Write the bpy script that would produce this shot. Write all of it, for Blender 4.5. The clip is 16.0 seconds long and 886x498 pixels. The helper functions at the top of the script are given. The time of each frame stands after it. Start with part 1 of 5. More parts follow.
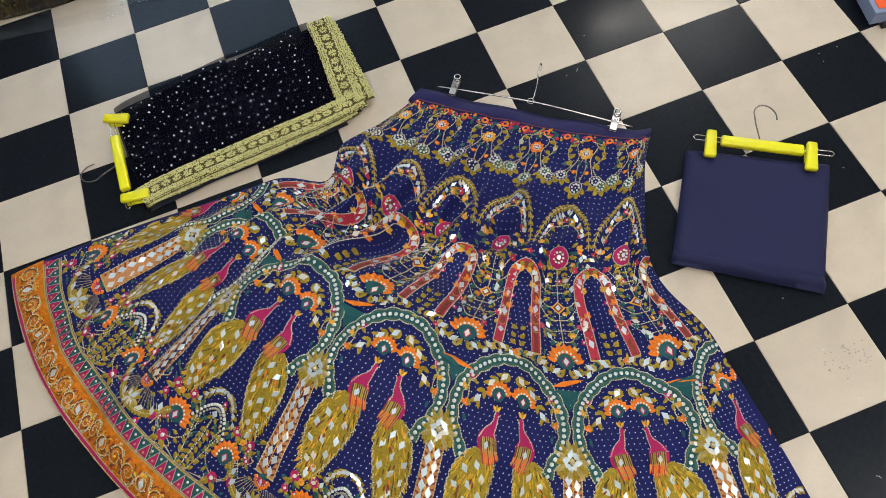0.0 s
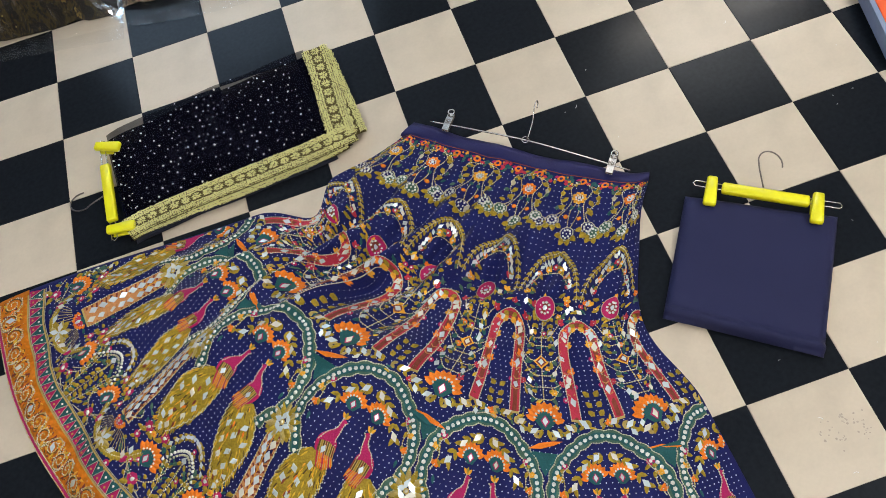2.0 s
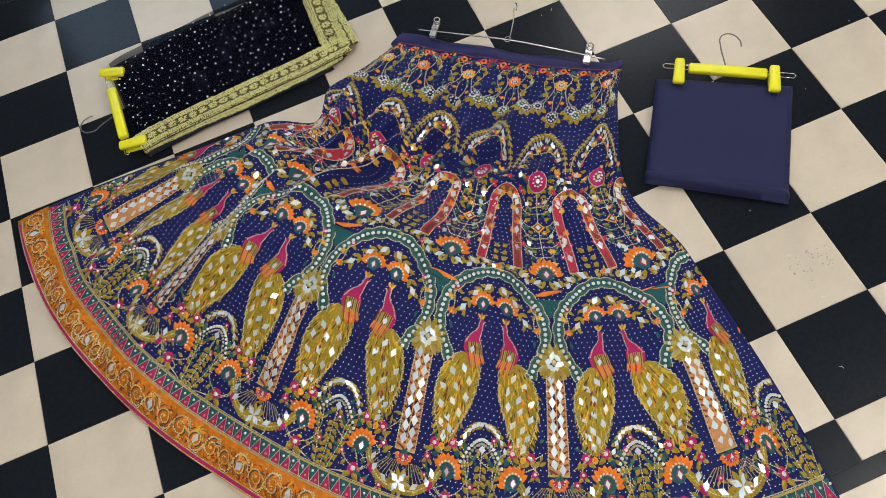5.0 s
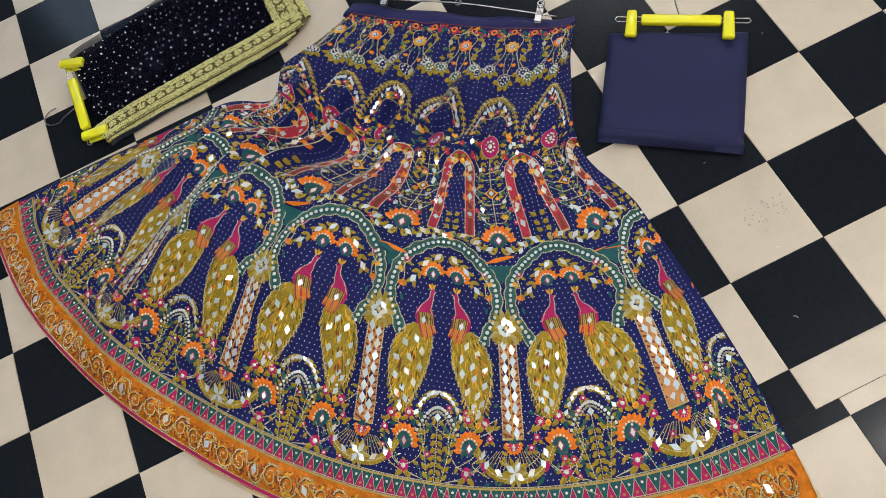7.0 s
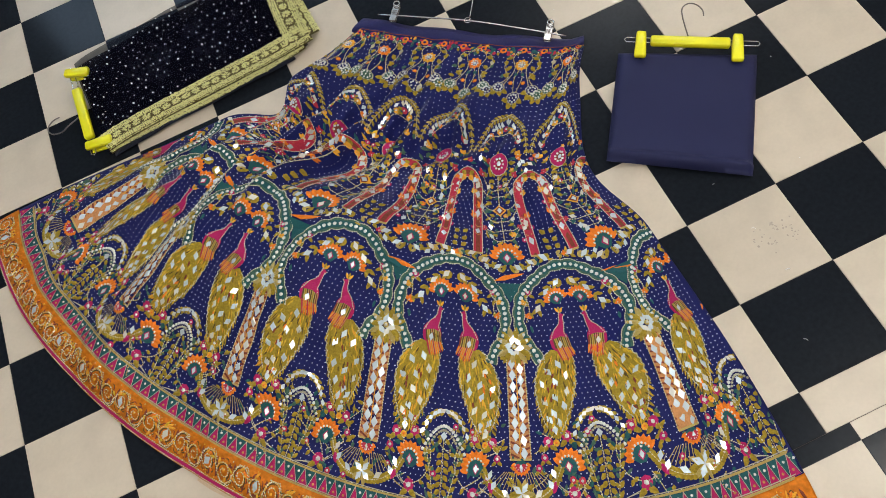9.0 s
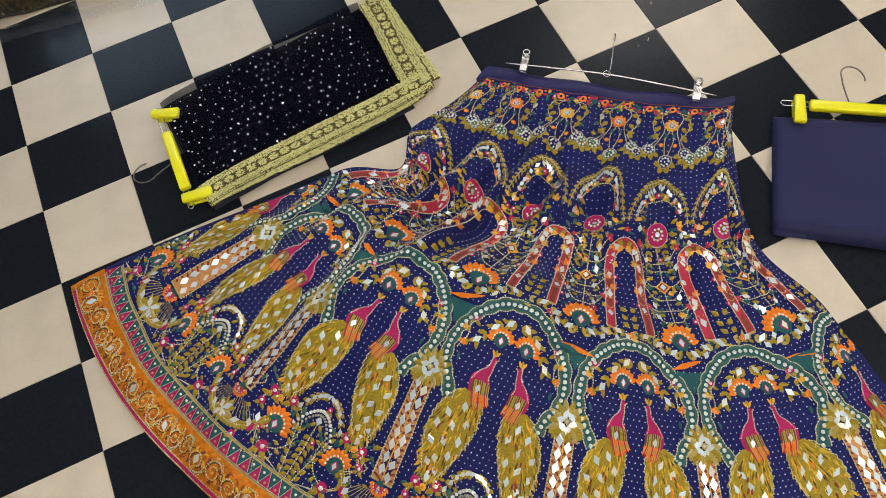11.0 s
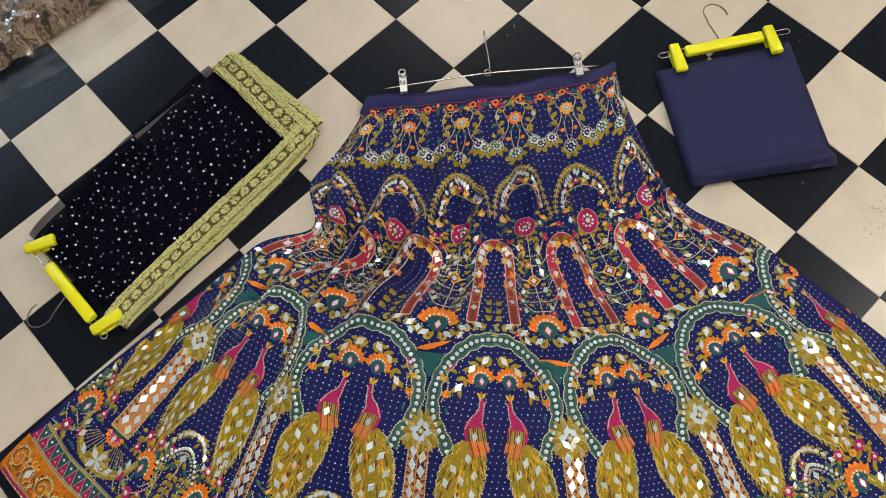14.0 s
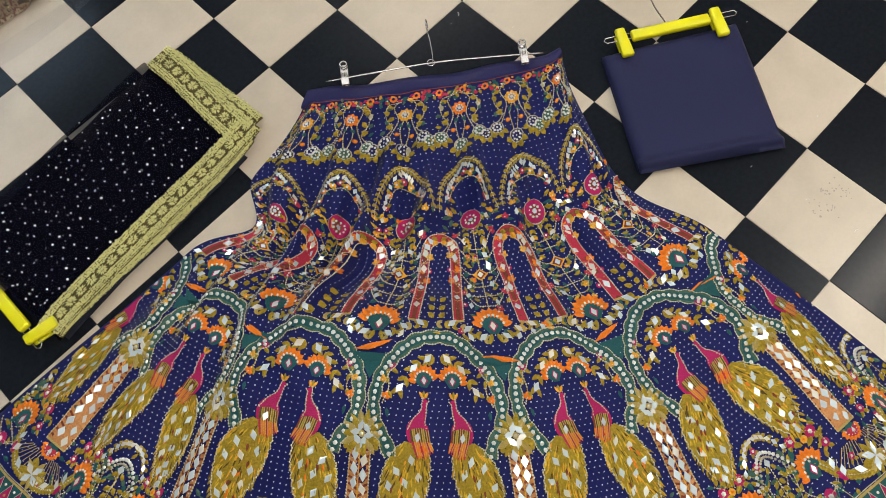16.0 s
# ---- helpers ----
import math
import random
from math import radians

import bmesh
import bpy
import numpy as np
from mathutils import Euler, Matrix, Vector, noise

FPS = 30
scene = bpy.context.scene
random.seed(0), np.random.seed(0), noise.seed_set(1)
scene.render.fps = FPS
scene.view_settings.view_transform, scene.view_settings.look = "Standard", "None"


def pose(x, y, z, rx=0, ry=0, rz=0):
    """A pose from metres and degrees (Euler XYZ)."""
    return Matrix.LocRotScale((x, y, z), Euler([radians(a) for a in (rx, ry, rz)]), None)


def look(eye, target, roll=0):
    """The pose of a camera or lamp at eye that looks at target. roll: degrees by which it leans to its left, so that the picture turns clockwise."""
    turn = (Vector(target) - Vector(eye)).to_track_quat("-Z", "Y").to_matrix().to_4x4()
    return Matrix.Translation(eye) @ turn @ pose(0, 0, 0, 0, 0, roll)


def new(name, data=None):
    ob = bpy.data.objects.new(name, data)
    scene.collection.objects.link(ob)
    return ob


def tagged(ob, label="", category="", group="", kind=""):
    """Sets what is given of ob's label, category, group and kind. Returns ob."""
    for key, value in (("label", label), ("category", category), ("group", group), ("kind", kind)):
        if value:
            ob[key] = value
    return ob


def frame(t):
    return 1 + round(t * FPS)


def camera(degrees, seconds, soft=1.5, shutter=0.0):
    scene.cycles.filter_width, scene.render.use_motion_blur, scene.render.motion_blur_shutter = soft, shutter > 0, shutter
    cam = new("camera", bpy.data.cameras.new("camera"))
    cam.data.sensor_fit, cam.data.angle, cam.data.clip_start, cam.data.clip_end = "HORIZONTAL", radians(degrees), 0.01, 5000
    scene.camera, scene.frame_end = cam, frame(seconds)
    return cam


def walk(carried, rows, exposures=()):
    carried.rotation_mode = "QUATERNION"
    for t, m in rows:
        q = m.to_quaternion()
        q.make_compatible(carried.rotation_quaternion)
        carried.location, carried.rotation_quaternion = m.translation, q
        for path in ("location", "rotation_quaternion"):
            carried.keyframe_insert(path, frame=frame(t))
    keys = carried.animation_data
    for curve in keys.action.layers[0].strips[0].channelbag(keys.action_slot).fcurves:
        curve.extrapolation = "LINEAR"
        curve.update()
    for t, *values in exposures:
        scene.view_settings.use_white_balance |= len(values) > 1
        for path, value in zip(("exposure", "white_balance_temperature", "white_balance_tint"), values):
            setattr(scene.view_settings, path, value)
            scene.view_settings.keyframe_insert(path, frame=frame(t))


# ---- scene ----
cam = camera(61.0, 16.0, soft=0.6)
PATH = [
    (0, (-0.543, -0.922, 1.278), (-0.391, -0.046, -0.514), -11.9),
    (0.5, (-0.469, -0.884, 1.273), (-0.331, -0.004, -0.518), -12.9),
    (1, (-0.412, -0.874, 1.268), (-0.297, 0.01, -0.522), -13.7),
    (1.5, (-0.409, -0.857, 1.261), (-0.327, 0.029, -0.53), -15.0),
    (2, (-0.422, -0.855, 1.27), (-0.362, 0.037, -0.519), -15.7),
    (2.5, (-0.42, -0.862, 1.275), (-0.368, 0.033, -0.513), -15.8),
    (3, (-0.426, -0.878, 1.281), (-0.373, 0.026, -0.502), -15.6),
    (3.5, (-0.439, -0.901, 1.273), (-0.366, 0.007, -0.507), -14.9),
    (4, (-0.506, -0.944, 1.282), (-0.392, -0.045, -0.501), -13.5),
    (4.5, (-0.606, -1.014, 1.283), (-0.462, -0.136, -0.508), -12.9),
    (5, (-0.574, -1.065, 1.29), (-0.423, -0.208, -0.51), -13.8),
    (5.2, (-0.534, -1.081, 1.29), (-0.39, -0.232, -0.515), -14.7),
    (7.5, (-0.439, -1.107, 1.288), (-0.414, -0.315, -0.548), -24.8),
    (8, (-0.43, -1.111, 1.291), (-0.391, -0.311, -0.542), -23.6),
    (8.2, (-0.419, -1.111, 1.29), (-0.377, -0.306, -0.54), -23.3),
    (10.3, (-0.684, -0.955, 1.268), (-0.505, -0.113, -0.537), -13.3),
    (10.5, (-0.717, -0.92, 1.275), (-0.529, -0.093, -0.537), -12.5),
    (11, (-0.738, -0.804, 1.242), (-0.526, 0.001, -0.576), -10.7),
    (11.5, (-0.746, -0.654, 1.241), (-0.504, 0.108, -0.592), -10.4),
    (12, (-0.821, -0.561, 1.26), (-0.489, 0.14, -0.584), -8.6),
    (12.5, (-0.867, -0.545, 1.248), (-0.45, 0.083, -0.604), -6.2),
    (13, (-0.857, -0.561, 1.243), (-0.408, -0.003, -0.625), -4.3),
    (13.5, (-0.8, -0.619, 1.24), (-0.363, -0.05, -0.627), -6.4),
    (14, (-0.74, -0.659, 1.244), (-0.318, -0.062, -0.618), -9.1),
    (14.5, (-0.716, -0.675, 1.243), (-0.295, -0.052, -0.61), -11.1),
    (15, (-0.694, -0.684, 1.242), (-0.269, -0.059, -0.609), -11.8),
    (15.5, (-0.675, -0.701, 1.229), (-0.236, -0.102, -0.627), -10.3),
    (16, (-0.684, -0.691, 1.214), (-0.244, -0.142, -0.658), -7.6),
]
walk(cam, [(t, look(eye, target, roll)) for t, eye, target, roll in PATH],
     exposures=((0, 0.03, 6150, 10), (3, 0.10, 6170, 10), (5.2, 0.0, 6150, 10), (8.2, -0.02, 6100, 10), (10.3, 0.02, 6400, 10), (12, 0.10, 6500, 10), (14, 0.0, 6480, 10), (16, 0.0, 6450, 10)))

# ---- world and lights ----
world = bpy.data.worlds.new("room_surround")
scene.world = world
world.use_nodes = True
world.node_tree.nodes["Background"].inputs[0].default_value = (0.55, 0.6, 0.7, 1)
world.node_tree.nodes["Background"].inputs[1].default_value = 0.03


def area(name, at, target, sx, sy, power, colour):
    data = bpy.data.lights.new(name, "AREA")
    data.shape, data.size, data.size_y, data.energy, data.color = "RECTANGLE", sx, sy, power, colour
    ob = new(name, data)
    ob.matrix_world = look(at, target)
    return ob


# unseen overhead lamps; upward ones are added to brighten the ceiling that mirrors reflect
LAMPS = ((1.75, 1.9), (1.5, -1.3), (-1.4, -1.5))
for lx, ly in LAMPS:
    area("unseen_overhead_light", (lx, ly, 2.36), (lx, ly, 0), 1.2, 0.08, 20.5, (1.0, 0.90, 0.77))
    area("added_ceiling_fill", (lx, ly, 2.44), (lx, ly + 0.001, 3), 1.2, 0.08, 37, (1.0, 0.92, 0.82))
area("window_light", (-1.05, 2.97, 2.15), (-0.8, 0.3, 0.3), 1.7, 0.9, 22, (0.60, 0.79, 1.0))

# ---- materials ----


def mat(name, colour, rough=0.7, metal=0.0, vary=0.15, grain=300.0, bump=0.2, coat=0.0, sheen=0.0, emit=0.0, stain=0.0, stain_scale=4.0, piece=0.0, spec=0.5):
    m = bpy.data.materials.new(name)
    m.use_nodes = True
    nt = m.node_tree
    n, l = nt.nodes, nt.links
    b = n["Principled BSDF"]
    b.inputs["Roughness"].default_value = rough
    b.inputs["Metallic"].default_value = metal
    b.inputs["Specular IOR Level"].default_value = spec
    b.inputs["Coat Weight"].default_value = coat
    b.inputs["Coat Roughness"].default_value = 0.12
    b.inputs["Sheen Weight"].default_value = sheen
    tc = n.new("ShaderNodeTexCoord")
    fine = n.new("ShaderNodeTexNoise")
    fine.inputs["Scale"].default_value = grain
    fine.inputs["Detail"].default_value = 3
    l.new(tc.outputs["Object"], fine.inputs["Vector"])
    wide = n.new("ShaderNodeTexNoise")
    wide.inputs["Scale"].default_value = stain_scale
    wide.inputs["Detail"].default_value = 6
    l.new(tc.outputs["Object"], wide.inputs["Vector"])
    mixv = n.new("ShaderNodeMix")
    mixv.data_type = "RGBA"
    dark = [c * (1 - vary) for c in colour]
    light = [min(1, c * (1 + vary) + 0.02 * vary) for c in colour]
    mixv.inputs[6].default_value, mixv.inputs[7].default_value = (*dark, 1), (*light, 1)
    l.new(fine.outputs["Fac"], mixv.inputs[0])
    out = mixv.outputs[2]
    if stain > 0:
        ramp = n.new("ShaderNodeMapRange")
        ramp.inputs[1].default_value, ramp.inputs[2].default_value, ramp.inputs[3].default_value, ramp.inputs[4].default_value = 0.45, 0.75, 0.0, stain
        l.new(wide.outputs["Fac"], ramp.inputs[0])
        ms = n.new("ShaderNodeMix")
        ms.data_type = "RGBA"
        ms.inputs[7].default_value = (*[c * 0.55 for c in colour], 1)
        l.new(ramp.outputs[0], ms.inputs[0])
        l.new(out, ms.inputs[6])
        out = ms.outputs[2]
    if piece > 0:
        info = n.new("ShaderNodeObjectInfo")
        hsv = n.new("ShaderNodeHueSaturation")
        mr = n.new("ShaderNodeMapRange")
        mr.inputs[3].default_value, mr.inputs[4].default_value = 1 - piece, 1 + piece
        l.new(info.outputs["Random"], mr.inputs[0])
        l.new(mr.outputs[0], hsv.inputs["Value"])
        l.new(out, hsv.inputs["Color"])
        out = hsv.outputs[0]
    l.new(out, b.inputs["Base Color"])
    rr = n.new("ShaderNodeMapRange")
    rr.inputs[3].default_value, rr.inputs[4].default_value = max(0.02, rough - 0.08), min(1, rough + 0.08)
    l.new(wide.outputs["Fac"], rr.inputs[0])
    l.new(rr.outputs[0], b.inputs["Roughness"])
    if bump > 0:
        bp = n.new("ShaderNodeBump")
        bp.inputs["Strength"].default_value = bump
        bp.inputs["Distance"].default_value = 0.003
        l.new(fine.outputs["Fac"], bp.inputs["Height"])
        l.new(bp.outputs[0], b.inputs["Normal"])
    if emit > 0:
        b.inputs["Emission Color"].default_value = (*colour, 1)
        b.inputs["Emission Strength"].default_value = emit
    return m


TILE_LIGHT = mat("cream_vinyl", (0.62, 0.54, 0.425), 0.32, vary=0.05, grain=160, bump=0.02, stain=0.26, stain_scale=11, piece=0.04, spec=0.28)
TILE_DARK = mat("black_vinyl", (0.0080, 0.0105, 0.0150), 0.14, vary=0.3, grain=120, bump=0.02, stain=0.1, stain_scale=9, piece=0.1, spec=0.06)
TILE_BED = mat("vinyl_joint", (0.06, 0.05, 0.045), 0.6)
# unseen walls, kept dark so tilted beads pick up contrast
WALL = mat("dark_reflected_wall", (0.24, 0.20, 0.17), 0.8, vary=0.15, grain=40, stain=0.4, stain_scale=3)
# cool tint put into the unseen ceiling so mirror chips reflect bluish
CEIL = mat("cool_bounce_white", (0.76, 0.82, 0.88), 0.85, vary=0.03, grain=30)
SKY = mat("daylight_pane", (0.6, 0.8, 1.0), 0.2, emit=1.5)
NAVY = mat("navy_silk", (0.0095, 0.0125, 0.096), 0.5, vary=0.25, grain=700, bump=0.25, sheen=0.02, stain=0.3, stain_scale=14, spec=0.08)
BAND = mat("navy_satin", (0.016, 0.016, 0.085), 0.4, vary=0.2, grain=600, bump=0.2, sheen=0.02, spec=0.2)
BLOUSE = mat("navy_cotton_satin", (0.017, 0.020, 0.070), 0.55, vary=0.15, grain=900, bump=0.3, sheen=0.03, stain=0.15, stain_scale=10, spec=0.16)
LINING = mat("cream_lining", (0.55, 0.42, 0.28), 0.8, grain=500)
OLIVE = mat("olive_gold_thread", (0.33, 0.235, 0.016), 0.55, vary=0.5, grain=300, bump=0.6, spec=0.15)
GOLD = mat("gold_zari_thread", (0.50, 0.38, 0.11), 0.38, metal=0.55, vary=0.45, grain=900, bump=0.7)
PALEGOLD = mat("pale_gold_lace", (0.98, 0.90, 0.34), 0.3, metal=0.25, vary=0.35, grain=700, bump=0.6)
# darkened gold that stands in for the open gaps of the lace
LACE_GAP = mat("lace_gap_dark", (0.11, 0.085, 0.015), 0.5, metal=0.4, vary=0.5, grain=500, bump=0.8)
ORANGE = mat("orange_thread", (0.80, 0.20, 0.012), 0.6, vary=0.3, grain=500, bump=0.5, spec=0.15)
BORDER = mat("orange_border_silk", (0.62, 0.18, 0.004), 0.55, vary=0.5, grain=150, bump=0.6, stain=0.8, stain_scale=55, spec=0.12)
AMBER = mat("amber_thread", (0.82, 0.36, 0.025), 0.5, vary=0.4, grain=400, bump=0.5, spec=0.15)
RED = mat("crimson_thread", (0.46, 0.028, 0.062), 0.55, vary=0.35, grain=500, bump=0.5, spec=0.15)
PINK = mat("magenta_thread", (0.42, 0.012, 0.11), 0.55, vary=0.3, grain=500, bump=0.5, spec=0.15)
RUST = mat("rust_thread", (0.20, 0.045, 0.025), 0.55, vary=0.4, grain=300, bump=0.5, spec=0.15)
TAN = mat("tan_thread", (0.54, 0.245, 0.085), 0.55, vary=0.35, grain=300, bump=0.5, spec=0.15)
TEAL = mat("teal_thread", (0.014, 0.092, 0.098), 0.55, vary=0.35, grain=500, bump=0.5, spec=0.15)
GREEN = mat("green_thread", (0.058, 0.125, 0.092), 0.55, vary=0.35, grain=500, bump=0.5, spec=0.15)
SILVER = mat("silver_thread", (0.50, 0.47, 0.34), 0.35, metal=0.6, vary=0.5, grain=900, bump=0.6)
# pale bead colour that paints the sparkle of the gold and silver beads
SPARK = mat("glint_bead", (0.95, 0.90, 0.68), 0.2, metal=0.35, vary=0.1, bump=0.0)
OCHRE = mat("ochre_thread", (0.62, 0.40, 0.02), 0.5, vary=0.4, grain=300, bump=0.6, spec=0.2)
BROWN = mat("brown_thread", (0.10, 0.065, 0.015), 0.55, vary=0.4, grain=300, bump=0.5, spec=0.15)
PEARL = mat("pearl_bead", (0.74, 0.76, 0.72), 0.25, vary=0.1, coat=0.4)
DOT = mat("white_foil_dot", (0.62, 0.66, 0.86), 0.45, vary=0.2)
# reflections painted in: pale, barely metallic chips, bluish for window, cream for lamps
MIRROR_WINDOW_TINT = mat("mirror_chip", (0.80, 0.92, 1.0), 0.10, metal=0.35, vary=0.05, bump=0.0)
MIRROR_LAMP_TINT = mat("mirror_chip_lamp_tint", (0.98, 0.95, 0.84), 0.10, metal=0.35, vary=0.05, bump=0.0)
SEQUIN = mat("silver_sequin", (0.85, 0.85, 0.8), 0.32, metal=1.0, vary=0.1, bump=0.0)
VEIL_SEQUIN = mat("pearly_sequin", (0.85, 0.85, 0.8), 0.45, metal=0.35, vary=0.2, bump=0.0)
NETBACK = mat("black_net_folds", (0.009, 0.011, 0.024), 0.75, vary=0.4, grain=900, bump=0.4, sheen=0.15, spec=0.15)
YELLOW = mat("yellow_plastic", (0.84, 0.80, 0.004), 0.35, vary=0.06, grain=60, bump=0.05, stain=0.12, stain_scale=30)
STEEL = mat("steel_wire", (0.62, 0.60, 0.58), 0.25, metal=1.0, vary=0.1)
DARKSTEEL = mat("dull_wire", (0.22, 0.19, 0.17), 0.35, metal=1.0, vary=0.2)
BOXORANGE = mat("orange_card", (0.85, 0.10, 0.008), 0.45, vary=0.08, grain=80, bump=0.05)
BOXBLUE = mat("blue_grey_card", (0.20, 0.26, 0.42), 0.5, vary=0.1, grain=80)
BLACKINK = mat("black_print", (0.012, 0.011, 0.012), 0.5)
PALEINK = mat("pale_print", (0.75, 0.55, 0.45), 0.5)
SMUDGE = mat("grey_scuff", (0.40, 0.345, 0.285), 0.6, vary=0.4, grain=200)
LINT = mat("white_lint", (0.75, 0.75, 0.74), 0.7)


def see_through(name, colour, clear, rough, gloss):
    """A thin sheet, part clear."""
    m = bpy.data.materials.new(name)
    m.use_nodes = True
    n, l = m.node_tree.nodes, m.node_tree.links
    b = n["Principled BSDF"]
    b.inputs["Base Color"].default_value = (*colour, 1)
    b.inputs["Roughness"].default_value = rough
    b.inputs["Specular IOR Level"].default_value = gloss
    t = n.new("ShaderNodeBsdfTransparent")
    mx = n.new("ShaderNodeMixShader")
    tc = n.new("ShaderNodeTexCoord")
    ns = n.new("ShaderNodeTexNoise")
    ns.inputs["Scale"].default_value = 25
    l.new(tc.outputs["Object"], ns.inputs["Vector"])
    mr = n.new("ShaderNodeMapRange")
    mr.inputs[3].default_value, mr.inputs[4].default_value = clear - 0.08, clear + 0.08
    l.new(ns.outputs["Fac"], mr.inputs[0])
    l.new(mr.outputs[0], mx.inputs[0])
    l.new(b.outputs[0], mx.inputs[1])
    l.new(t.outputs[0], mx.inputs[2])
    l.new(mx.outputs[0], n["Material Output"].inputs["Surface"])
    return m


NET = see_through("black_net", (0.005, 0.006, 0.016), 0.16, 0.9, 0.02)
NETEDGE = see_through("thin_black_net", (0.005, 0.005, 0.012), 0.26, 0.9, 0.02)
FILM = see_through("clear_plastic_film", (0.8, 0.82, 0.85), 0.90, 0.05, 1.0)
fn, fl = FILM.node_tree.nodes, FILM.node_tree.links
gl = fn.new("ShaderNodeBsdfGlossy")
gl.inputs["Roughness"].default_value = 0.09
ftc, crease, cb, fr, inv = fn.new("ShaderNodeTexCoord"), fn.new("ShaderNodeTexVoronoi"), fn.new("ShaderNodeBump"), fn.new("ShaderNodeFresnel"), fn.new("ShaderNodeMapRange")
crease.feature = "DISTANCE_TO_EDGE"
crease.inputs["Scale"].default_value = 24
cb.inputs["Strength"].default_value, cb.inputs["Distance"].default_value = 0.6, 0.012
fr.inputs["IOR"].default_value = 1.5
inv.inputs[3].default_value, inv.inputs[4].default_value = 1.0, 0.45
fl.new(ftc.outputs["Object"], crease.inputs["Vector"])
fl.new(crease.outputs["Distance"], cb.inputs["Height"])
fl.new(cb.outputs[0], gl.inputs["Normal"])
fl.new(fr.outputs[0], inv.inputs[0])
for mx in [q for q in fn if q.type == "MIX_SHADER"]:
    fl.new(gl.outputs[0], mx.inputs[1])
    fl.new(inv.outputs[0], mx.inputs[0])


FLAP = see_through("flat_plastic_film", (0.35, 0.38, 0.42), 0.92, 0.12, 0.5)


def brocade(name, seed, stops):
    """Woven cloth with small irregular motifs in a few colours."""
    m = mat(name, (0.2, 0.1, 0.05), 0.4, metal=0.2, grain=260, bump=0.9)
    n, l = m.node_tree.nodes, m.node_tree.links
    tc = n.new("ShaderNodeTexCoord")
    mp = n.new("ShaderNodeMapping")
    mp.inputs["Location"].default_value = (seed, seed * 2, 0)
    mp.inputs["Scale"].default_value = (1, 1, 0.3)
    ns = n.new("ShaderNodeTexNoise")
    ns.inputs["Scale"].default_value = 38
    ns.inputs["Detail"].default_value = 5
    ns.inputs["Roughness"].default_value = 0.65
    rp = n.new("ShaderNodeValToRGB")
    rp.color_ramp.interpolation = "CONSTANT"
    while len(rp.color_ramp.elements) < len(stops):
        rp.color_ramp.elements.new(0.5)
    for e, (p, c) in zip(rp.color_ramp.elements, stops):
        e.position, e.color = p, (*c, 1)
    l.new(tc.outputs["Object"], mp.inputs[0])
    l.new(mp.outputs[0], ns.inputs["Vector"])
    l.new(ns.outputs["Fac"], rp.inputs[0])
    l.new(rp.outputs[0], n["Principled BSDF"].inputs["Base Color"])
    return m


BROCADE_RED = brocade("crimson_brocade", 3.0, ((0.0, (0.006, 0.002, 0.003)), (0.44, (0.15, 0.005, 0.012)), (0.54, (0.30, 0.045, 0.005)), (0.60, (0.24, 0.16, 0.02)), (0.65, (0.008, 0.003, 0.004))))
BROCADE_DARK = brocade("dark_gold_brocade", 7.0, ((0.0, (0.004, 0.004, 0.005)), (0.48, (0.055, 0.036, 0.006)), (0.55, (0.006, 0.005, 0.005)), (0.62, (0.20, 0.14, 0.03)), (0.67, (0.012, 0.003, 0.004))))
BROCADE_BEIGE = brocade("beige_brocade", 11.0, ((0.0, (0.05, 0.035, 0.025)), (0.44, (0.22, 0.16, 0.10)), (0.52, (0.12, 0.05, 0.04)), (0.57, (0.34, 0.27, 0.18)), (0.66, (0.09, 0.07, 0.07))))

# ---- building helpers ----


def part(name, bm, material, parent=None, label=""):
    me = bpy.data.meshes.new(name)
    bm.to_mesh(me)
    bm.free()
    for m in material if isinstance(material, (list, tuple)) else [material]:
        me.materials.append(m)
    ob = new(name, me)
    if parent:
        ob.parent = parent
    if label:
        ob["label"] = label
    return ob


def smooth(ob):
    for p in ob.data.polygons:
        p.use_smooth = True
    return ob


def thing(name, label, category, group="", at=(0, 0, 0)):
    ob = new(name)
    ob.empty_display_size = 0.05
    ob.location = at
    return tagged(ob, label, category, group)


def rounded_box(sx, sy, sz, r, seg=2):
    bm = bmesh.new()
    bmesh.ops.create_cube(bm, size=1)
    for v in bm.verts:
        v.co = Vector((v.co.x * sx, v.co.y * sy, v.co.z * sz))
    bmesh.ops.bevel(bm, geom=list(bm.edges), offset=r, segments=seg, profile=0.5, affect="EDGES")
    return bm


def tube(points, r, sides=8, closed=False):
    """A bent wire through the points."""
    bm = bmesh.new()
    pts = [Vector(p) for p in points]
    n = len(pts)
    rings = []
    up = Vector((0, 0, 1))
    for i, p in enumerate(pts):
        a = pts[(i - 1) % n] if closed or i > 0 else p
        b = pts[(i + 1) % n] if closed or i < n - 1 else p
        d = (b - a).normalized()
        side = d.cross(up)
        if side.length < 1e-4:
            side = d.cross(Vector((1, 0, 0)))
        side.normalize()
        nor = side.cross(d)
        rings.append([bm.verts.new(p + r * (math.cos(k * 2 * math.pi / sides) * side + math.sin(k * 2 * math.pi / sides) * nor)) for k in range(sides)])
    for i in range(n if closed else n - 1):
        A, B = rings[i], rings[(i + 1) % n]
        for k in range(sides):
            bm.faces.new((A[k], A[(k + 1) % sides], B[(k + 1) % sides], B[k]))
    if not closed:
        bm.faces.new(rings[0][::-1])
        bm.faces.new(rings[-1])
    for f in bm.faces:
        f.smooth = True
    return bm


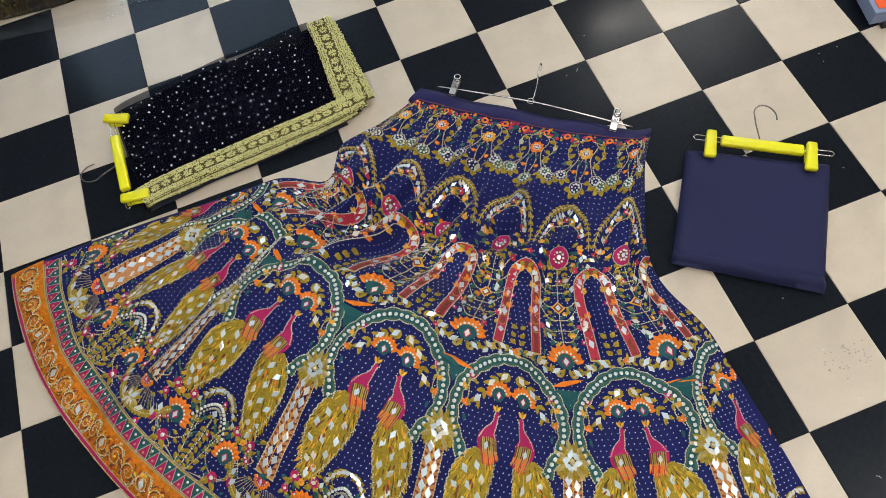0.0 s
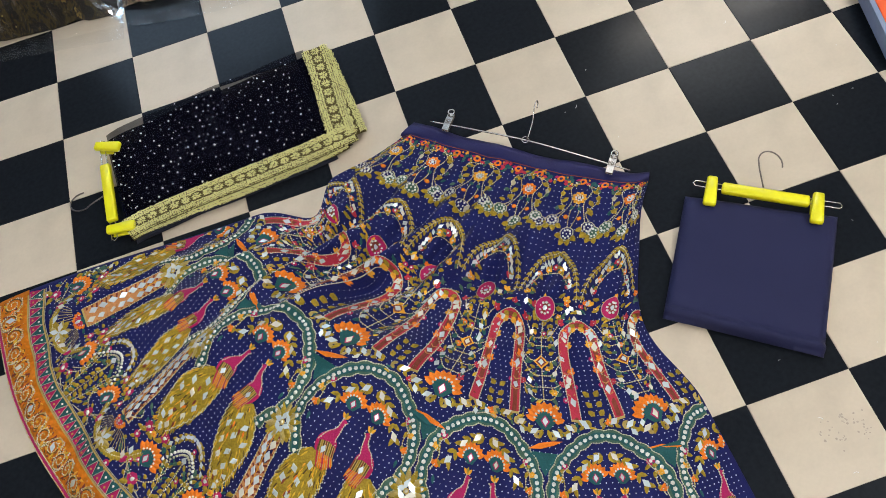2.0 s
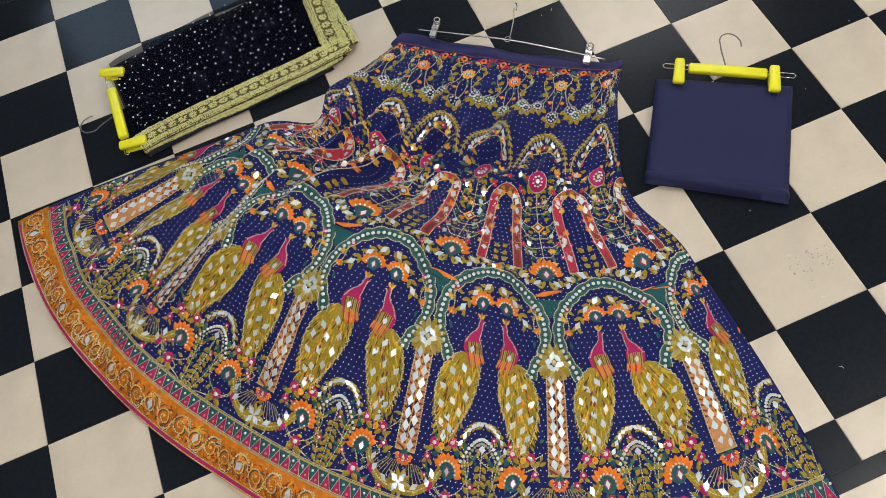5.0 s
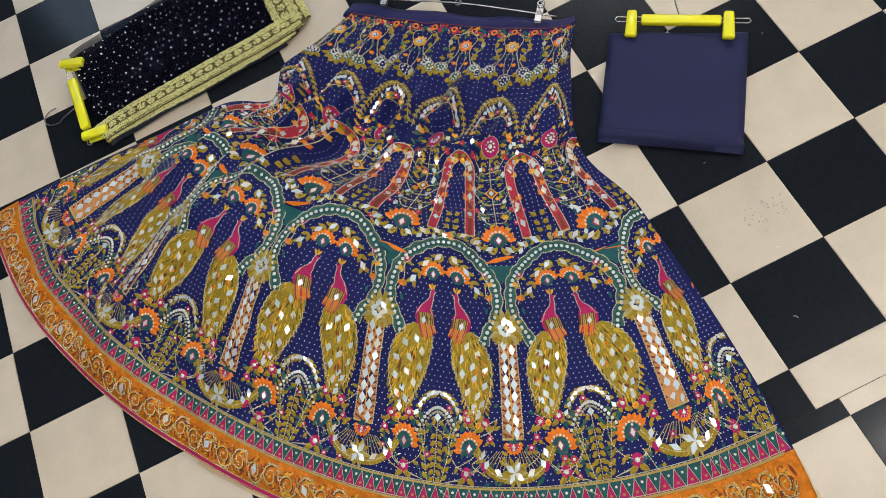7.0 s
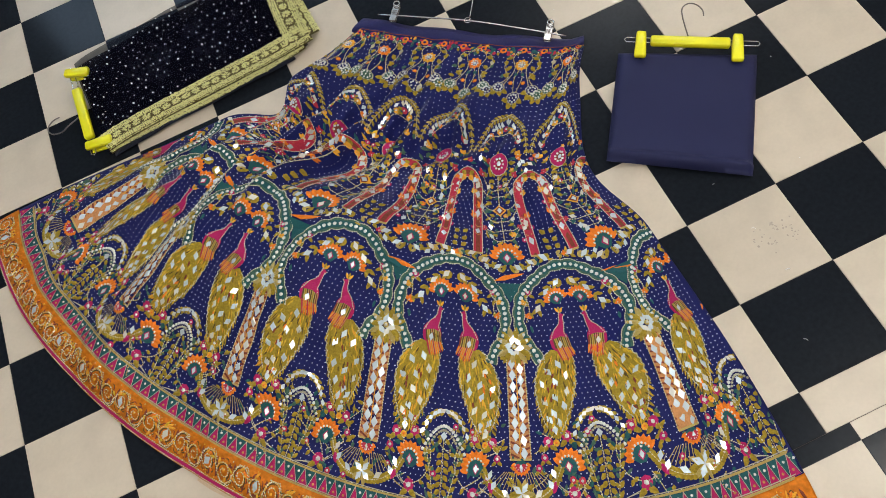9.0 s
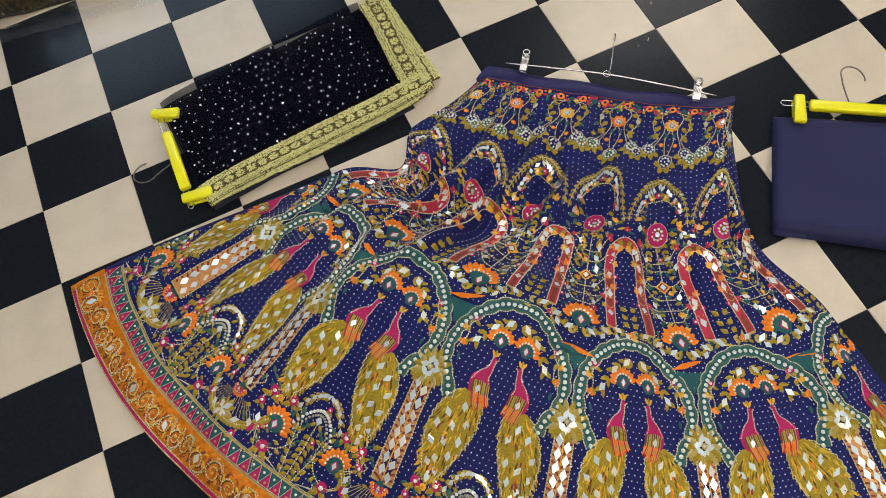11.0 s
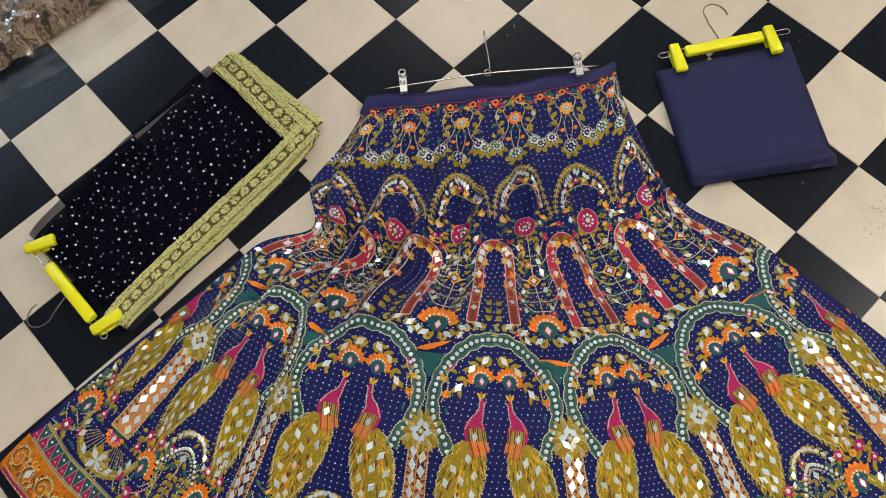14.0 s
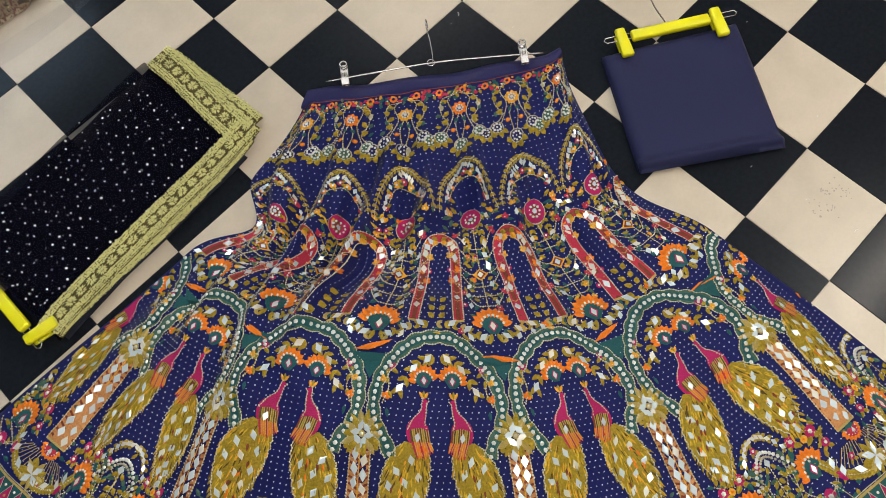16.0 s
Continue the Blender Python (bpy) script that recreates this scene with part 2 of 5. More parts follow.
def bezier(points, n=8):
    """A smooth line through the points (Catmull-Rom)."""
    P = [Vector(p) for p in points]
    P = [2 * P[0] - P[1]] + P + [2 * P[-1] - P[-2]]
    out = []
    for i in range(1, len(P) - 2):
        for k in range(n):
            t = k / n
            a, b, c, d = P[i - 1], P[i], P[i + 1], P[i + 2]
            out.append(0.5 * (2 * b + (c - a) * t + (2 * a - 5 * b + 4 * c - d) * t * t + (3 * b - a - 3 * c + d) * t ** 3))
    return out + [P[-2]]

# ---- room shell ----


def box_mesh(x0, x1, y0, y1, z0, z1):
    bm = bmesh.new()
    bmesh.ops.create_cube(bm, size=1)
    for v in bm.verts:
        v.co = Vector(((x0 + x1) / 2 + v.co.x * (x1 - x0), (y0 + y1) / 2 + v.co.y * (y1 - y0), (z0 + z1) / 2 + v.co.z * (z1 - z0)))
    return bm


X0, X1, Y0, Y1, HIGH = -3.2, 2.4, -3.0, 3.0, 2.8
# three added walls out of view, dark for what the beads reflect
for nm, dims in (("wall_west", (X0 - 0.12, X0, Y0, Y1, 0, HIGH)), ("wall_east", (X1, X1 + 0.12, Y0, Y1, 0, HIGH)), ("wall_south", (X0 - 0.12, X1 + 0.12, Y0 - 0.12, Y0, 0, HIGH))):
    tagged(part(nm, box_mesh(*dims), WALL), "unseen dark wall added for contrast in the beads", "wall", kind="structure")
# unseen north wall, made pale as a reflector for the mirror chips
NORTH = mat("pale_reflected_wall", (0.66, 0.68, 0.68), 0.8, vary=0.08, grain=40, stain=0.3, stain_scale=3)
wn = tagged(new("wall_north"), "unseen wall with a window, pale to brighten the mirror chips", "wall", kind="structure")
for dims in ((X0 - 0.12, -1.95, Y1, Y1 + 0.12, 0, HIGH), (-0.15, X1 + 0.12, Y1, Y1 + 0.12, 0, HIGH), (-1.95, -0.15, Y1, Y1 + 0.12, 0, 1.65), (-1.95, -0.15, Y1, Y1 + 0.12, 2.65, HIGH)):
    part("wall_panel", box_mesh(*dims), NORTH, wn)
# added ceiling out of view; bounces light and shows in the mirrors
tagged(part("ceiling", box_mesh(X0 - 0.12, X1 + 0.12, Y0 - 0.12, Y1 + 0.12, HIGH, HIGH + 0.1), CEIL), "unseen ceiling tinted cool for the mirror chips", "ceiling", kind="structure")
win = tagged(new("window_1"), "bright shop window letting in cool daylight", "window", kind="structure")
part("pane", box_mesh(-1.94, -0.16, Y1 + 0.05, Y1 + 0.06, 1.66, 2.64), SKY, win)
# out-of-view battens, added as bodies for the overhead lamps
for lx, ly in LAMPS:
    lamp = thing("added_batten", "unseen hanging batten added to carry the room lamps", "light", "tube lights", (lx, ly, HIGH))
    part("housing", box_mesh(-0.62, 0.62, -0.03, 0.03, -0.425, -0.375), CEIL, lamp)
    for x in (-0.45, 0.45):
        part("hanger_rod", box_mesh(x - 0.005, x + 0.005, -0.005, 0.005, -0.375, 0), STEEL, lamp)

# ---- the skirt: a fan from the waist, folded at one side ----
CX, CY = -0.08, -0.03
AXIS = radians(52)
AD = (-math.cos(AXIS), -math.sin(AXIS))
LD = (math.sin(AXIS), -math.cos(AXIS))
STEP = radians(17.3)
UMIN, UMAX, SMIN, HEM = -1.42, 4.58, 0.088, 1.118


def ease(a, b, x):
    t = min(1, max(0, (x - a) / (b - a)))
    return t * t * (3 - 2 * t)


def wide_at(s):
    """Metres across one repeat of the pattern at the distance s from the fan's centre."""
    w = ease(0.30, 0.62, s)
    return (1 - w) * (0.096 + 0.085 * (s - 0.15)) + w * s * STEP


SETTLE = ((0.005, -0.0228, 0.0203, -0.0833, -0.0195, 0.017, 0.0283, -0.0913, -0.0161, -0.0092, 0.0283, -0.0011, 0.0771, -0.0005, -0.0214, -0.0171, 0.021, 0.0686),
          (-0.0081, 0.0322, -0.0314, -0.0461, 0.0565, 0.0249, -0.0321, -0.0149, -0.0009, 0.0306, -0.0703, 0.045, 0.0591, -0.0457, -0.0109, -0.0277, 0.0297, 0.0169))


def settle(u, s):
    """How far the cloth lies pulled away from the even fan, growing smoothly to its rims."""
    U, S = (u - 1.6) / 3, (s - 0.6) / 0.5
    terms = (1, U, S, U * U, U * S, S * S, U ** 3, U * U * S, U * S * S, S ** 3, U ** 3 * S, U * U * S * S, U ** 4, S ** 4, U * S ** 3, U * U * S ** 3, U ** 3 * S * S, U ** 4 * S)
    return [ease(0.05, 0.26, s) * sum(c * t for c, t in zip(row, terms)) for row in SETTLE]


def fan(u, s):
    c = 0.66 + 0.34 * math.exp(-((s - 0.32) / 0.15) ** 2)
    flat = (0.096 + 0.085 * (s - 0.15)) * ((min(u, 4) + 0.55 * max(0, u - 4) - 2.02) if u >= 0 else (u * c - 2.02))
    ang = radians(16.5) + STEP * (min(u, 4) + 0.56 * max(0, u - 4) if u >= 0 else 0.70 * u) - AXIS
    s2 = s * (1 + 0.035 * max(0, (ang - 0.1) / 0.55) ** 3 * ease(0.9, 1.1, s) + 0.045 * max(0, -ang - 0.33) * ease(0.85, 1.1, s))
    a2, b2 = s2 * math.cos(ang), s2 * math.sin(ang)
    w = ease(0.30, 0.62, s)
    drop = 0.03 * max(0, abs(min(u, 4.24) - 2) - 1.2) * ease(0.2, 0.4, s) * (1 - w)
    a, b = (1 - w) * (s - drop) + w * a2, (1 - w) * flat + w * b2
    dx, dy = settle(u, s)
    return CX + AD[0] * a + LD[0] * b + dx, CY + AD[1] * a + LD[1] * b + dy


def height(u, s, x, y):
    # the air trapped under the cloth: one long soft swell
    along, across = 0.62 * (x + 0.67) - 0.78 * (y + 0.45), 0.78 * (x + 0.67) + 0.62 * (y + 0.45)
    z = 0.010 + 0.130 * math.exp(-(along / 0.34) ** 2 - (across / 0.20) ** 2 if across < 0 else -(along / 0.34) ** 2 - (across / 0.185) ** 4)
    # long soft folds running from waist to hem
    body = ease(0.14, 0.36, s)
    z += body * 0.0055 * math.sin(u * 6.1 + 1.3 * math.sin(s * 9)) + body * 0.003 * math.sin(u * 13.7 + 5 * s + 1)
    # the crumple on the folded side, below the hip
    k = math.exp(-(((x + 0.52) / 0.20) ** 2 + ((y + 0.20) / 0.13) ** 2))
    along = x * 0.82 + y * 0.57
    across = -x * 0.57 + y * 0.82
    z += k * (0.033 * math.sin(across * 74 + 2.2 * math.sin(along * 11) + 0.5) + 0.012 * math.sin(across * 140 + along * 23))
    k2 = math.exp(-(((x + 0.27) / 0.20) ** 2 + ((y + 0.33) / 0.12) ** 2))
    z += k2 * (0.012 * math.sin(across * 48 + along * 24 + 2 * math.sin(along * 13)))
    # gathers hanging from the waist
    z += math.exp(-((s - 0.37) / 0.11) ** 2) * (0.0065 * math.sin(u * 10.3 + 1.5 * math.sin(s * 14)) + 0.003 * math.sin(u * 23 + s * 20))
    k3 = math.exp(-(((x + 0.95) / 0.22) ** 2 + ((y + 0.20) / 0.14) ** 2))
    z += k3 * 0.019 * math.sin(u * 9.5 + 0.8)
    z += (0.4 + 0.6 * body) * (0.007 * noise.noise(Vector((x * 9, y * 9, 0.3))) + 0.0045 * noise.noise(Vector((x * 24, y * 24, 2.3))) + 0.0012 * noise.noise(Vector((x * 60, y * 60, 5.3))))
    edge = min((u - UMIN) * 0.11, (UMAX - u) * 0.10 + 0.004, (HEM - s) * 1.0 + 0.004)
    f = ease(-0.004, 0.045, edge)
    return max(0.0045, 0.0045 + (z + 0.010) * f)


def drape(u, s, h=0.0):
    x, y = fan(u, s)
    return Vector((x, y, height(u, s, x, y) + h))


skirt = thing("lehenga_skirt", "navy silk flared skirt with multicoloured mirror embroidery spread on the floor", "skirt", at=(0, 0, 0))


def sheet(u0, u1, s0, s1, nu, ns, h, under=0.0):
    bm = bmesh.new()
    grid = [[bm.verts.new(drape(u0 + (u1 - u0) * i / nu, s0 + (s1 - s0) * j / ns, h)) for j in range(ns + 1)] for i in range(nu + 1)]
    for i in range(nu):
        for j in range(ns):
            bm.faces.new((grid[i][j], grid[i][j + 1], grid[i + 1][j + 1], grid[i + 1][j])).smooth = True
    if under:
        rim = [grid[i][0] for i in range(nu + 1)] + [grid[nu][j] for j in range(1, ns + 1)] + [grid[i][ns] for i in range(nu - 1, -1, -1)] + [grid[0][j] for j in range(ns - 1, 0, -1)]
        low = [bm.verts.new((v.co.x, v.co.y, max(0.001, v.co.z - under))) for v in rim]
        for k in range(len(rim)):
            bm.faces.new((rim[k], rim[(k + 1) % len(rim)], low[(k + 1) % len(rim)], low[k]))
    bmesh.ops.recalc_face_normals(bm, faces=list(bm.faces))
    return bm


part("skirt_cloth", sheet(UMIN, UMAX, 0.125, 1.062, 260, 210, 0, 0.003), NAVY, skirt, "navy silk with soft folds")
# waistband, standing a little proud and sagging between the clips
bm = bmesh.new()
rows = []
for i in range(81):
    f = i / 80
    u = UMIN + (UMAX - UMIN) * f
    line = []
    for s, dz in ((0.086, 0.0), (0.088, 0.010), (0.10, 0.013), (0.118, 0.012), (0.129, 0.009), (0.131, 0.004)):
        x, y = fan(u, s - 0.012 * math.sin(math.pi * f) * -0.4)
        line.append(bm.verts.new((x, y, 0.003 + dz + 0.0035 * math.sin(f * 21 + s * 60) * (dz > 0) + 0.002 * noise.noise(Vector((f * 14, s * 60, 0))))))
    rows.append(line)
for i in range(80):
    for j in range(5):
        bm.faces.new((rows[i][j], rows[i][j + 1], rows[i + 1][j + 1], rows[i + 1][j])).smooth = True
bmesh.ops.recalc_face_normals(bm, faces=list(bm.faces))
part("waistband", bm, BAND, skirt, "plain navy satin waistband")
part("hem_border", sheet(UMIN, UMAX, 1.058, 1.120, 260, 14, 0.0012, 0.003), BORDER, skirt, "orange silk hem border with gold scrollwork")
# pale lining that shows at the hem
bm = bmesh.new()
prev = None
for i in range(161):
    u = 1.0 + (UMAX + 0.02 - 1.0) * i / 160
    wob = 0.006 + 0.006 * ease(3.6, 4.5, u) * 3 + 0.003 * noise.noise(Vector((u * 6, 0, 7)))
    p, q = fan(u, 1.112), fan(u, 1.120 + max(0.001, wob))
    row = (bm.verts.new((p[0], p[1], 0.0035)), bm.verts.new((q[0], q[1], 0.0025)))
    if prev:
        bm.faces.new((prev[0], prev[1], row[1], row[0]))
    prev = row
part("lining_edge", bm, LINING, skirt, "cream lining turned out at the hem")

# ---- embroidery, sewn onto the skirt's folds ----
RND = random.Random(21)


class Sew:
    """Collects flat stitched shapes round one point of the skirt (u0, s0); x runs across, y towards the hem, in metres."""

    def __init__(self, u0, s0):
        self.u0, self.s0, self.v, self.f, self.m, self.mats = u0, s0, [], [], [], []

    def at(self, x, y, h):
        s = min(1.119, max(0.10, self.s0 + y))
        return drape(min(UMAX - 0.012, max(UMIN + 0.015, self.u0 + x / wide_at(s))), s, h)

    def inside(self, x, y, pad=0.0):
        u = self.u0 + x / wide_at(self.s0 + y)
        return UMIN + 0.02 + pad < u < UMAX - 0.012 - pad

    def face(self, ids, material):
        if material not in self.mats:
            self.mats.append(material)
        self.f.append(ids)
        self.m.append(self.mats.index(material))

    def poly(self, pts, material, h=0.0012, puff=0.0004):
        cx, cy = sum(p[0] for p in pts) / len(pts), sum(p[1] for p in pts) / len(pts)
        if not self.inside(cx, cy):
            return
        i, n = len(self.v), len(pts)
        self.v += [self.at(x, y, h) for x, y in pts] + [self.at(cx, cy, h + puff)]
        for k in range(n):
            self.face((i + k, i + (k + 1) % n, i + n), material)

    def disc(self, x, y, r, material, h=0.0012, n=8, ry=None):
        ry = ry or r
        self.poly([(x + r * math.cos(a), y + ry * math.sin(a)) for a in [k * 2 * math.pi / n for k in range(n)]], material, h, r * 0.1)

    def leaf(self, x, y, length, w, ang, material, h=0.0016):
        c, s = math.cos(ang), math.sin(ang)
        self.poly([(x + c * a - s * b, y + s * a + c * b) for a, b in ((0, 0), (length * 0.35, w), (length * 0.75, w * 0.7), (length, 0), (length * 0.75, -w * 0.7), (length * 0.35, -w))], material, h, w * 0.5)

    def line(self, pts, w, material, h=0.002):
        if material in (GOLD, SILVER) and not isinstance(w, list) and 0.0006 < w < 0.0014:
            self.thread(pts, material, h)
            w = 0.0005
        n = len(pts)
        i = len(self.v)
        ok = [self.inside(*p) for p in pts]
        for k, (x, y) in enumerate(pts):
            a, b = pts[max(0, k - 1)], pts[min(n - 1, k + 1)]
            dx, dy = b[0] - a[0], b[1] - a[1]
            d = math.hypot(dx, dy) or 1
            ww = w[k] if isinstance(w, list) else w
            self.v += [self.at(x - dy / d * ww, y + dx / d * ww, h), self.at(x + dy / d * ww, y - dx / d * ww, h)]
        for k in range(n - 1):
            if ok[k] and ok[k + 1]:
                j = i + 2 * k
                self.face((j, j + 1, j + 3, j + 2), material)

    def thread(self, pts, material, h):
        """Short bugle beads along a couched thread."""
        left = 0.0
        for (x0, y0), (x1, y1) in zip(pts, pts[1:]):
            d = math.hypot(x1 - x0, y1 - y0)
            if d < 1e-6:
                continue
            t = left
            while t < d:
                x, y = x0 + (x1 - x0) * t / d, y0 + (y1 - y0) * t / d
                if self.inside(x, y):
                    p = self.at(x, y, h)
                    a = math.atan2(-(y1 - y0), x1 - x0) + RND.gauss(0, 0.5)
                    r = RND.uniform(0.0015, 0.0021)
                    e, f = Vector((math.cos(a) * r, math.sin(a) * r, RND.gauss(0, 0.0003))), Vector((-math.sin(a) * r * 0.7, math.cos(a) * r * 0.7, RND.gauss(0, 0.0003)))
                    i = len(self.v)
                    self.v += [p + e, p + f, p - e, p - f, p + Vector((0, 0, 0.0011))]
                    # most beads take the pale colour, a painted glint
                    spark = SPARK if RND.random() < 0.75 else material
                    for k in range(4):
                        self.face((i + k, i + (k + 1) % 4, i + 4), spark)
                t += 0.0043
            left = t - d

    def bead(self, x, y, r=0.0024, material=None, h=0.0018):
        if not self.inside(x, y):
            return
        p = self.at(x, y, h)
        i = len(self.v)
        self.v += [p + Vector((r * math.cos(a), r * math.sin(a), 0)) for a in [k * math.pi / 3 for k in range(6)]] + [p + Vector((0, 0, r * 0.8))]
        for k in range(6):
            self.face((i + k, i + (k + 1) % 6, i + 6), material or PEARL)

    def chip(self, x, y, w=0.0042, l=0.0068, ang=0.0, material=None, h=0.0032):
        """A mirror chip sewn in with the motif, tilted a little."""
        if not self.inside(x, y):
            return
        c, s = math.cos(ang), math.sin(ang)
        i = len(self.v)
        w, l = w * 1.08, l * 1.08
        t1, t2 = RND.gauss(0, 0.07), RND.gauss(0, 0.07)
        self.v += [self.at(x + c * a - s * b, y + s * a + c * b, h + t1 * a + t2 * b) for a, b in ((w, 0), (0, l), (-w, 0), (0, -l))]
        self.face((i, i + 1, i + 2, i + 3), material or RND.choice((MIRROR_WINDOW_TINT, MIRROR_WINDOW_TINT, MIRROR_LAMP_TINT)))

    def ring(self, x, y, r, n, br, material=None, h=0.0022):
        for k in range(n):
            a = k * 2 * math.pi / n
            self.bead(x + r * math.cos(a), y + r * math.sin(a), br, material, h)

    def outline(self, pts, w, material, h=0.0024):
        self.line(list(pts) + [pts[0]], w, material, h)

    def done(self, name, label="", parent=None):
        if not self.f:
            return None
        me = bpy.data.meshes.new(name)
        me.from_pydata([tuple(p) for p in self.v], [], self.f)
        for m in self.mats:
            me.materials.append(m)
        me.polygons.foreach_set("material_index", self.m)
        ob = new(name, me)
        ob.parent = parent or skirt
        if label:
            ob["label"] = label
        return ob


chip_mesh = bpy.data.meshes.new("mirror_chip")
chip_mesh.from_pydata([(1, 0, 0), (0, 1, 0), (-1, 0, 0), (0, -1, 0), (0.86, 0, 0.16), (0, 0.86, 0.16), (-0.86, 0, 0.16), (0, -0.86, 0.16)], [],
                      [(0, 1, 5, 4), (1, 2, 6, 5), (2, 3, 7, 6), (3, 0, 4, 7), (4, 5, 6, 7)])
chip_mesh.materials.append(MIRROR_WINDOW_TINT)
chip_mesh_lamp_tint = chip_mesh.copy()
chip_mesh_lamp_tint.materials[0] = MIRROR_LAMP_TINT


def mirror_chip(sw, x, y, w, l, ang, parent):
    """One mirror chip as a piece of its own, lying on the fold, a little askew."""
    if not sw.inside(x, y, 0.015) or parent is None:
        return
    p, ex, ey = sw.at(x, y, 0.0026), sw.at(x + 0.004, y, 0.0026), sw.at(x, y + 0.004, 0.0026)
    X = (ex - p).normalized()
    N = X.cross((ey - p).normalized()).normalized()
    N = N if N.z > 0 else -N
    N = (N + Vector((RND.gauss(0, 0.07), RND.gauss(0, 0.07), 0))).normalized()
    Y = (ey - p - N * N.dot(ey - p)).normalized()
    X = Y.cross(N)
    rot = Matrix((X, Y, N)).transposed().to_4x4()
    ob = new("mirror_chip", RND.choice((chip_mesh, chip_mesh, chip_mesh_lamp_tint)))
    ob.parent = parent
    ob.matrix_basis = Matrix.Translation(p) @ rot @ Matrix.Rotation(ang, 4, "Z") @ Matrix.Diagonal((w * 1.15, l * 1.15, 0.004, 1))


def tulip(sw, x, y, r, ang, material):
    for d in (-0.7, 0, 0.7):
        sw.leaf(x, y, r * (1.25 if d == 0 else 1.0), r * 0.36, ang + d, material, 0.0017 + 0.0003 * (d == 0))
    sw.bead(x + 0.35 * r * math.cos(ang), y + 0.35 * r * math.sin(ang), 0.0018)


def bud(sw, x, y, r, material=None):
    sw.disc(x, y, r, material or PINK, 0.0018)
    sw.bead(x, y, r * 0.42, PEARL, 0.0026)
    for a in (0.6, 2.5):
        sw.leaf(x, y + r * 0.5, r * 1.9, r * 0.5, a, OLIVE, 0.0014)


def curve(pts, n=6):
    return [(p.x, p.y) for p in bezier([(*q, 0) for q in pts], n)]


# dotted ground
dots_v, dots_f = [], []
s = 0.145
rowk = 0
while s < 1.028:
    w = wide_at(s)
    u = UMIN + 0.03 + (0.5 * 0.0102 / w if rowk % 2 else 0)
    while u < UMAX - 0.03:
        p = drape(u, s, 0.0007)
        i = len(dots_v)
        r = RND.uniform(0.0009, 0.0013)
        dots_v += [(p.x + r, p.y, p.z), (p.x, p.y + r, p.z), (p.x - r, p.y, p.z), (p.x, p.y - r, p.z)]
        dots_f.append((i, i + 1, i + 2, i + 3))
        u += 0.0102 / w
    s += 0.0088 if s > 0.42 else 0.0125
    rowk += 1
me = bpy.data.meshes.new("foil_dots")
me.from_pydata(dots_v, [], dots_f)
me.materials.append(DOT)
ob = new("foil_dots", me)
ob.parent = skirt
tagged(ob, "tiny pale foil dots printed in rows", kind="stuff")

# trim below the waistband
sw = Sew(0, 0.140)
x = UMIN * 0.096
k = 0
while x < UMAX * 0.096:
    kind = k % 4
    if kind == 0:
        sw.disc(x, 0.001, 0.0075, ORANGE, 0.0018)
        sw.disc(x, 0.001, 0.003, NAVY, 0.0026)
    elif kind == 1:
        sw.leaf(x - 0.004, 0.003, 0.012, 0.0032, 0.3, RED)
        sw.bead(x, -0.004, 0.0022, AMBER)
    elif kind == 2:
        sw.disc(x, 0.002, 0.005, TEAL, 0.0016)
        sw.leaf(x, 0.006, 0.009, 0.003, 1.9, GREEN)
    else:
        sw.leaf(x - 0.003, 0.0, 0.011, 0.003, -0.3, PINK)
        sw.leaf(x, 0.006, 0.010, 0.003, 1.1, OLIVE)
        sw.bead(x, 0.005, 0.0018)
    x += 0.0105
    k += 1
sw.line([(UMIN * 0.097 + 0.55 * q / 120, -0.009) for q in range(121)], 0.0009, RUST, 0.003)
for q in range(90):
    sw.leaf(RND.uniform(UMIN, UMAX) * 0.097, RND.uniform(-0.005, 0.012), RND.uniform(0.008, 0.014), 0.0035, RND.uniform(0, 6.28), RND.choice((OLIVE, TEAL, RED, AMBER, GREEN)), 0.0013)
sw.done("waist_trim", "band of small orange, red and teal flowers")


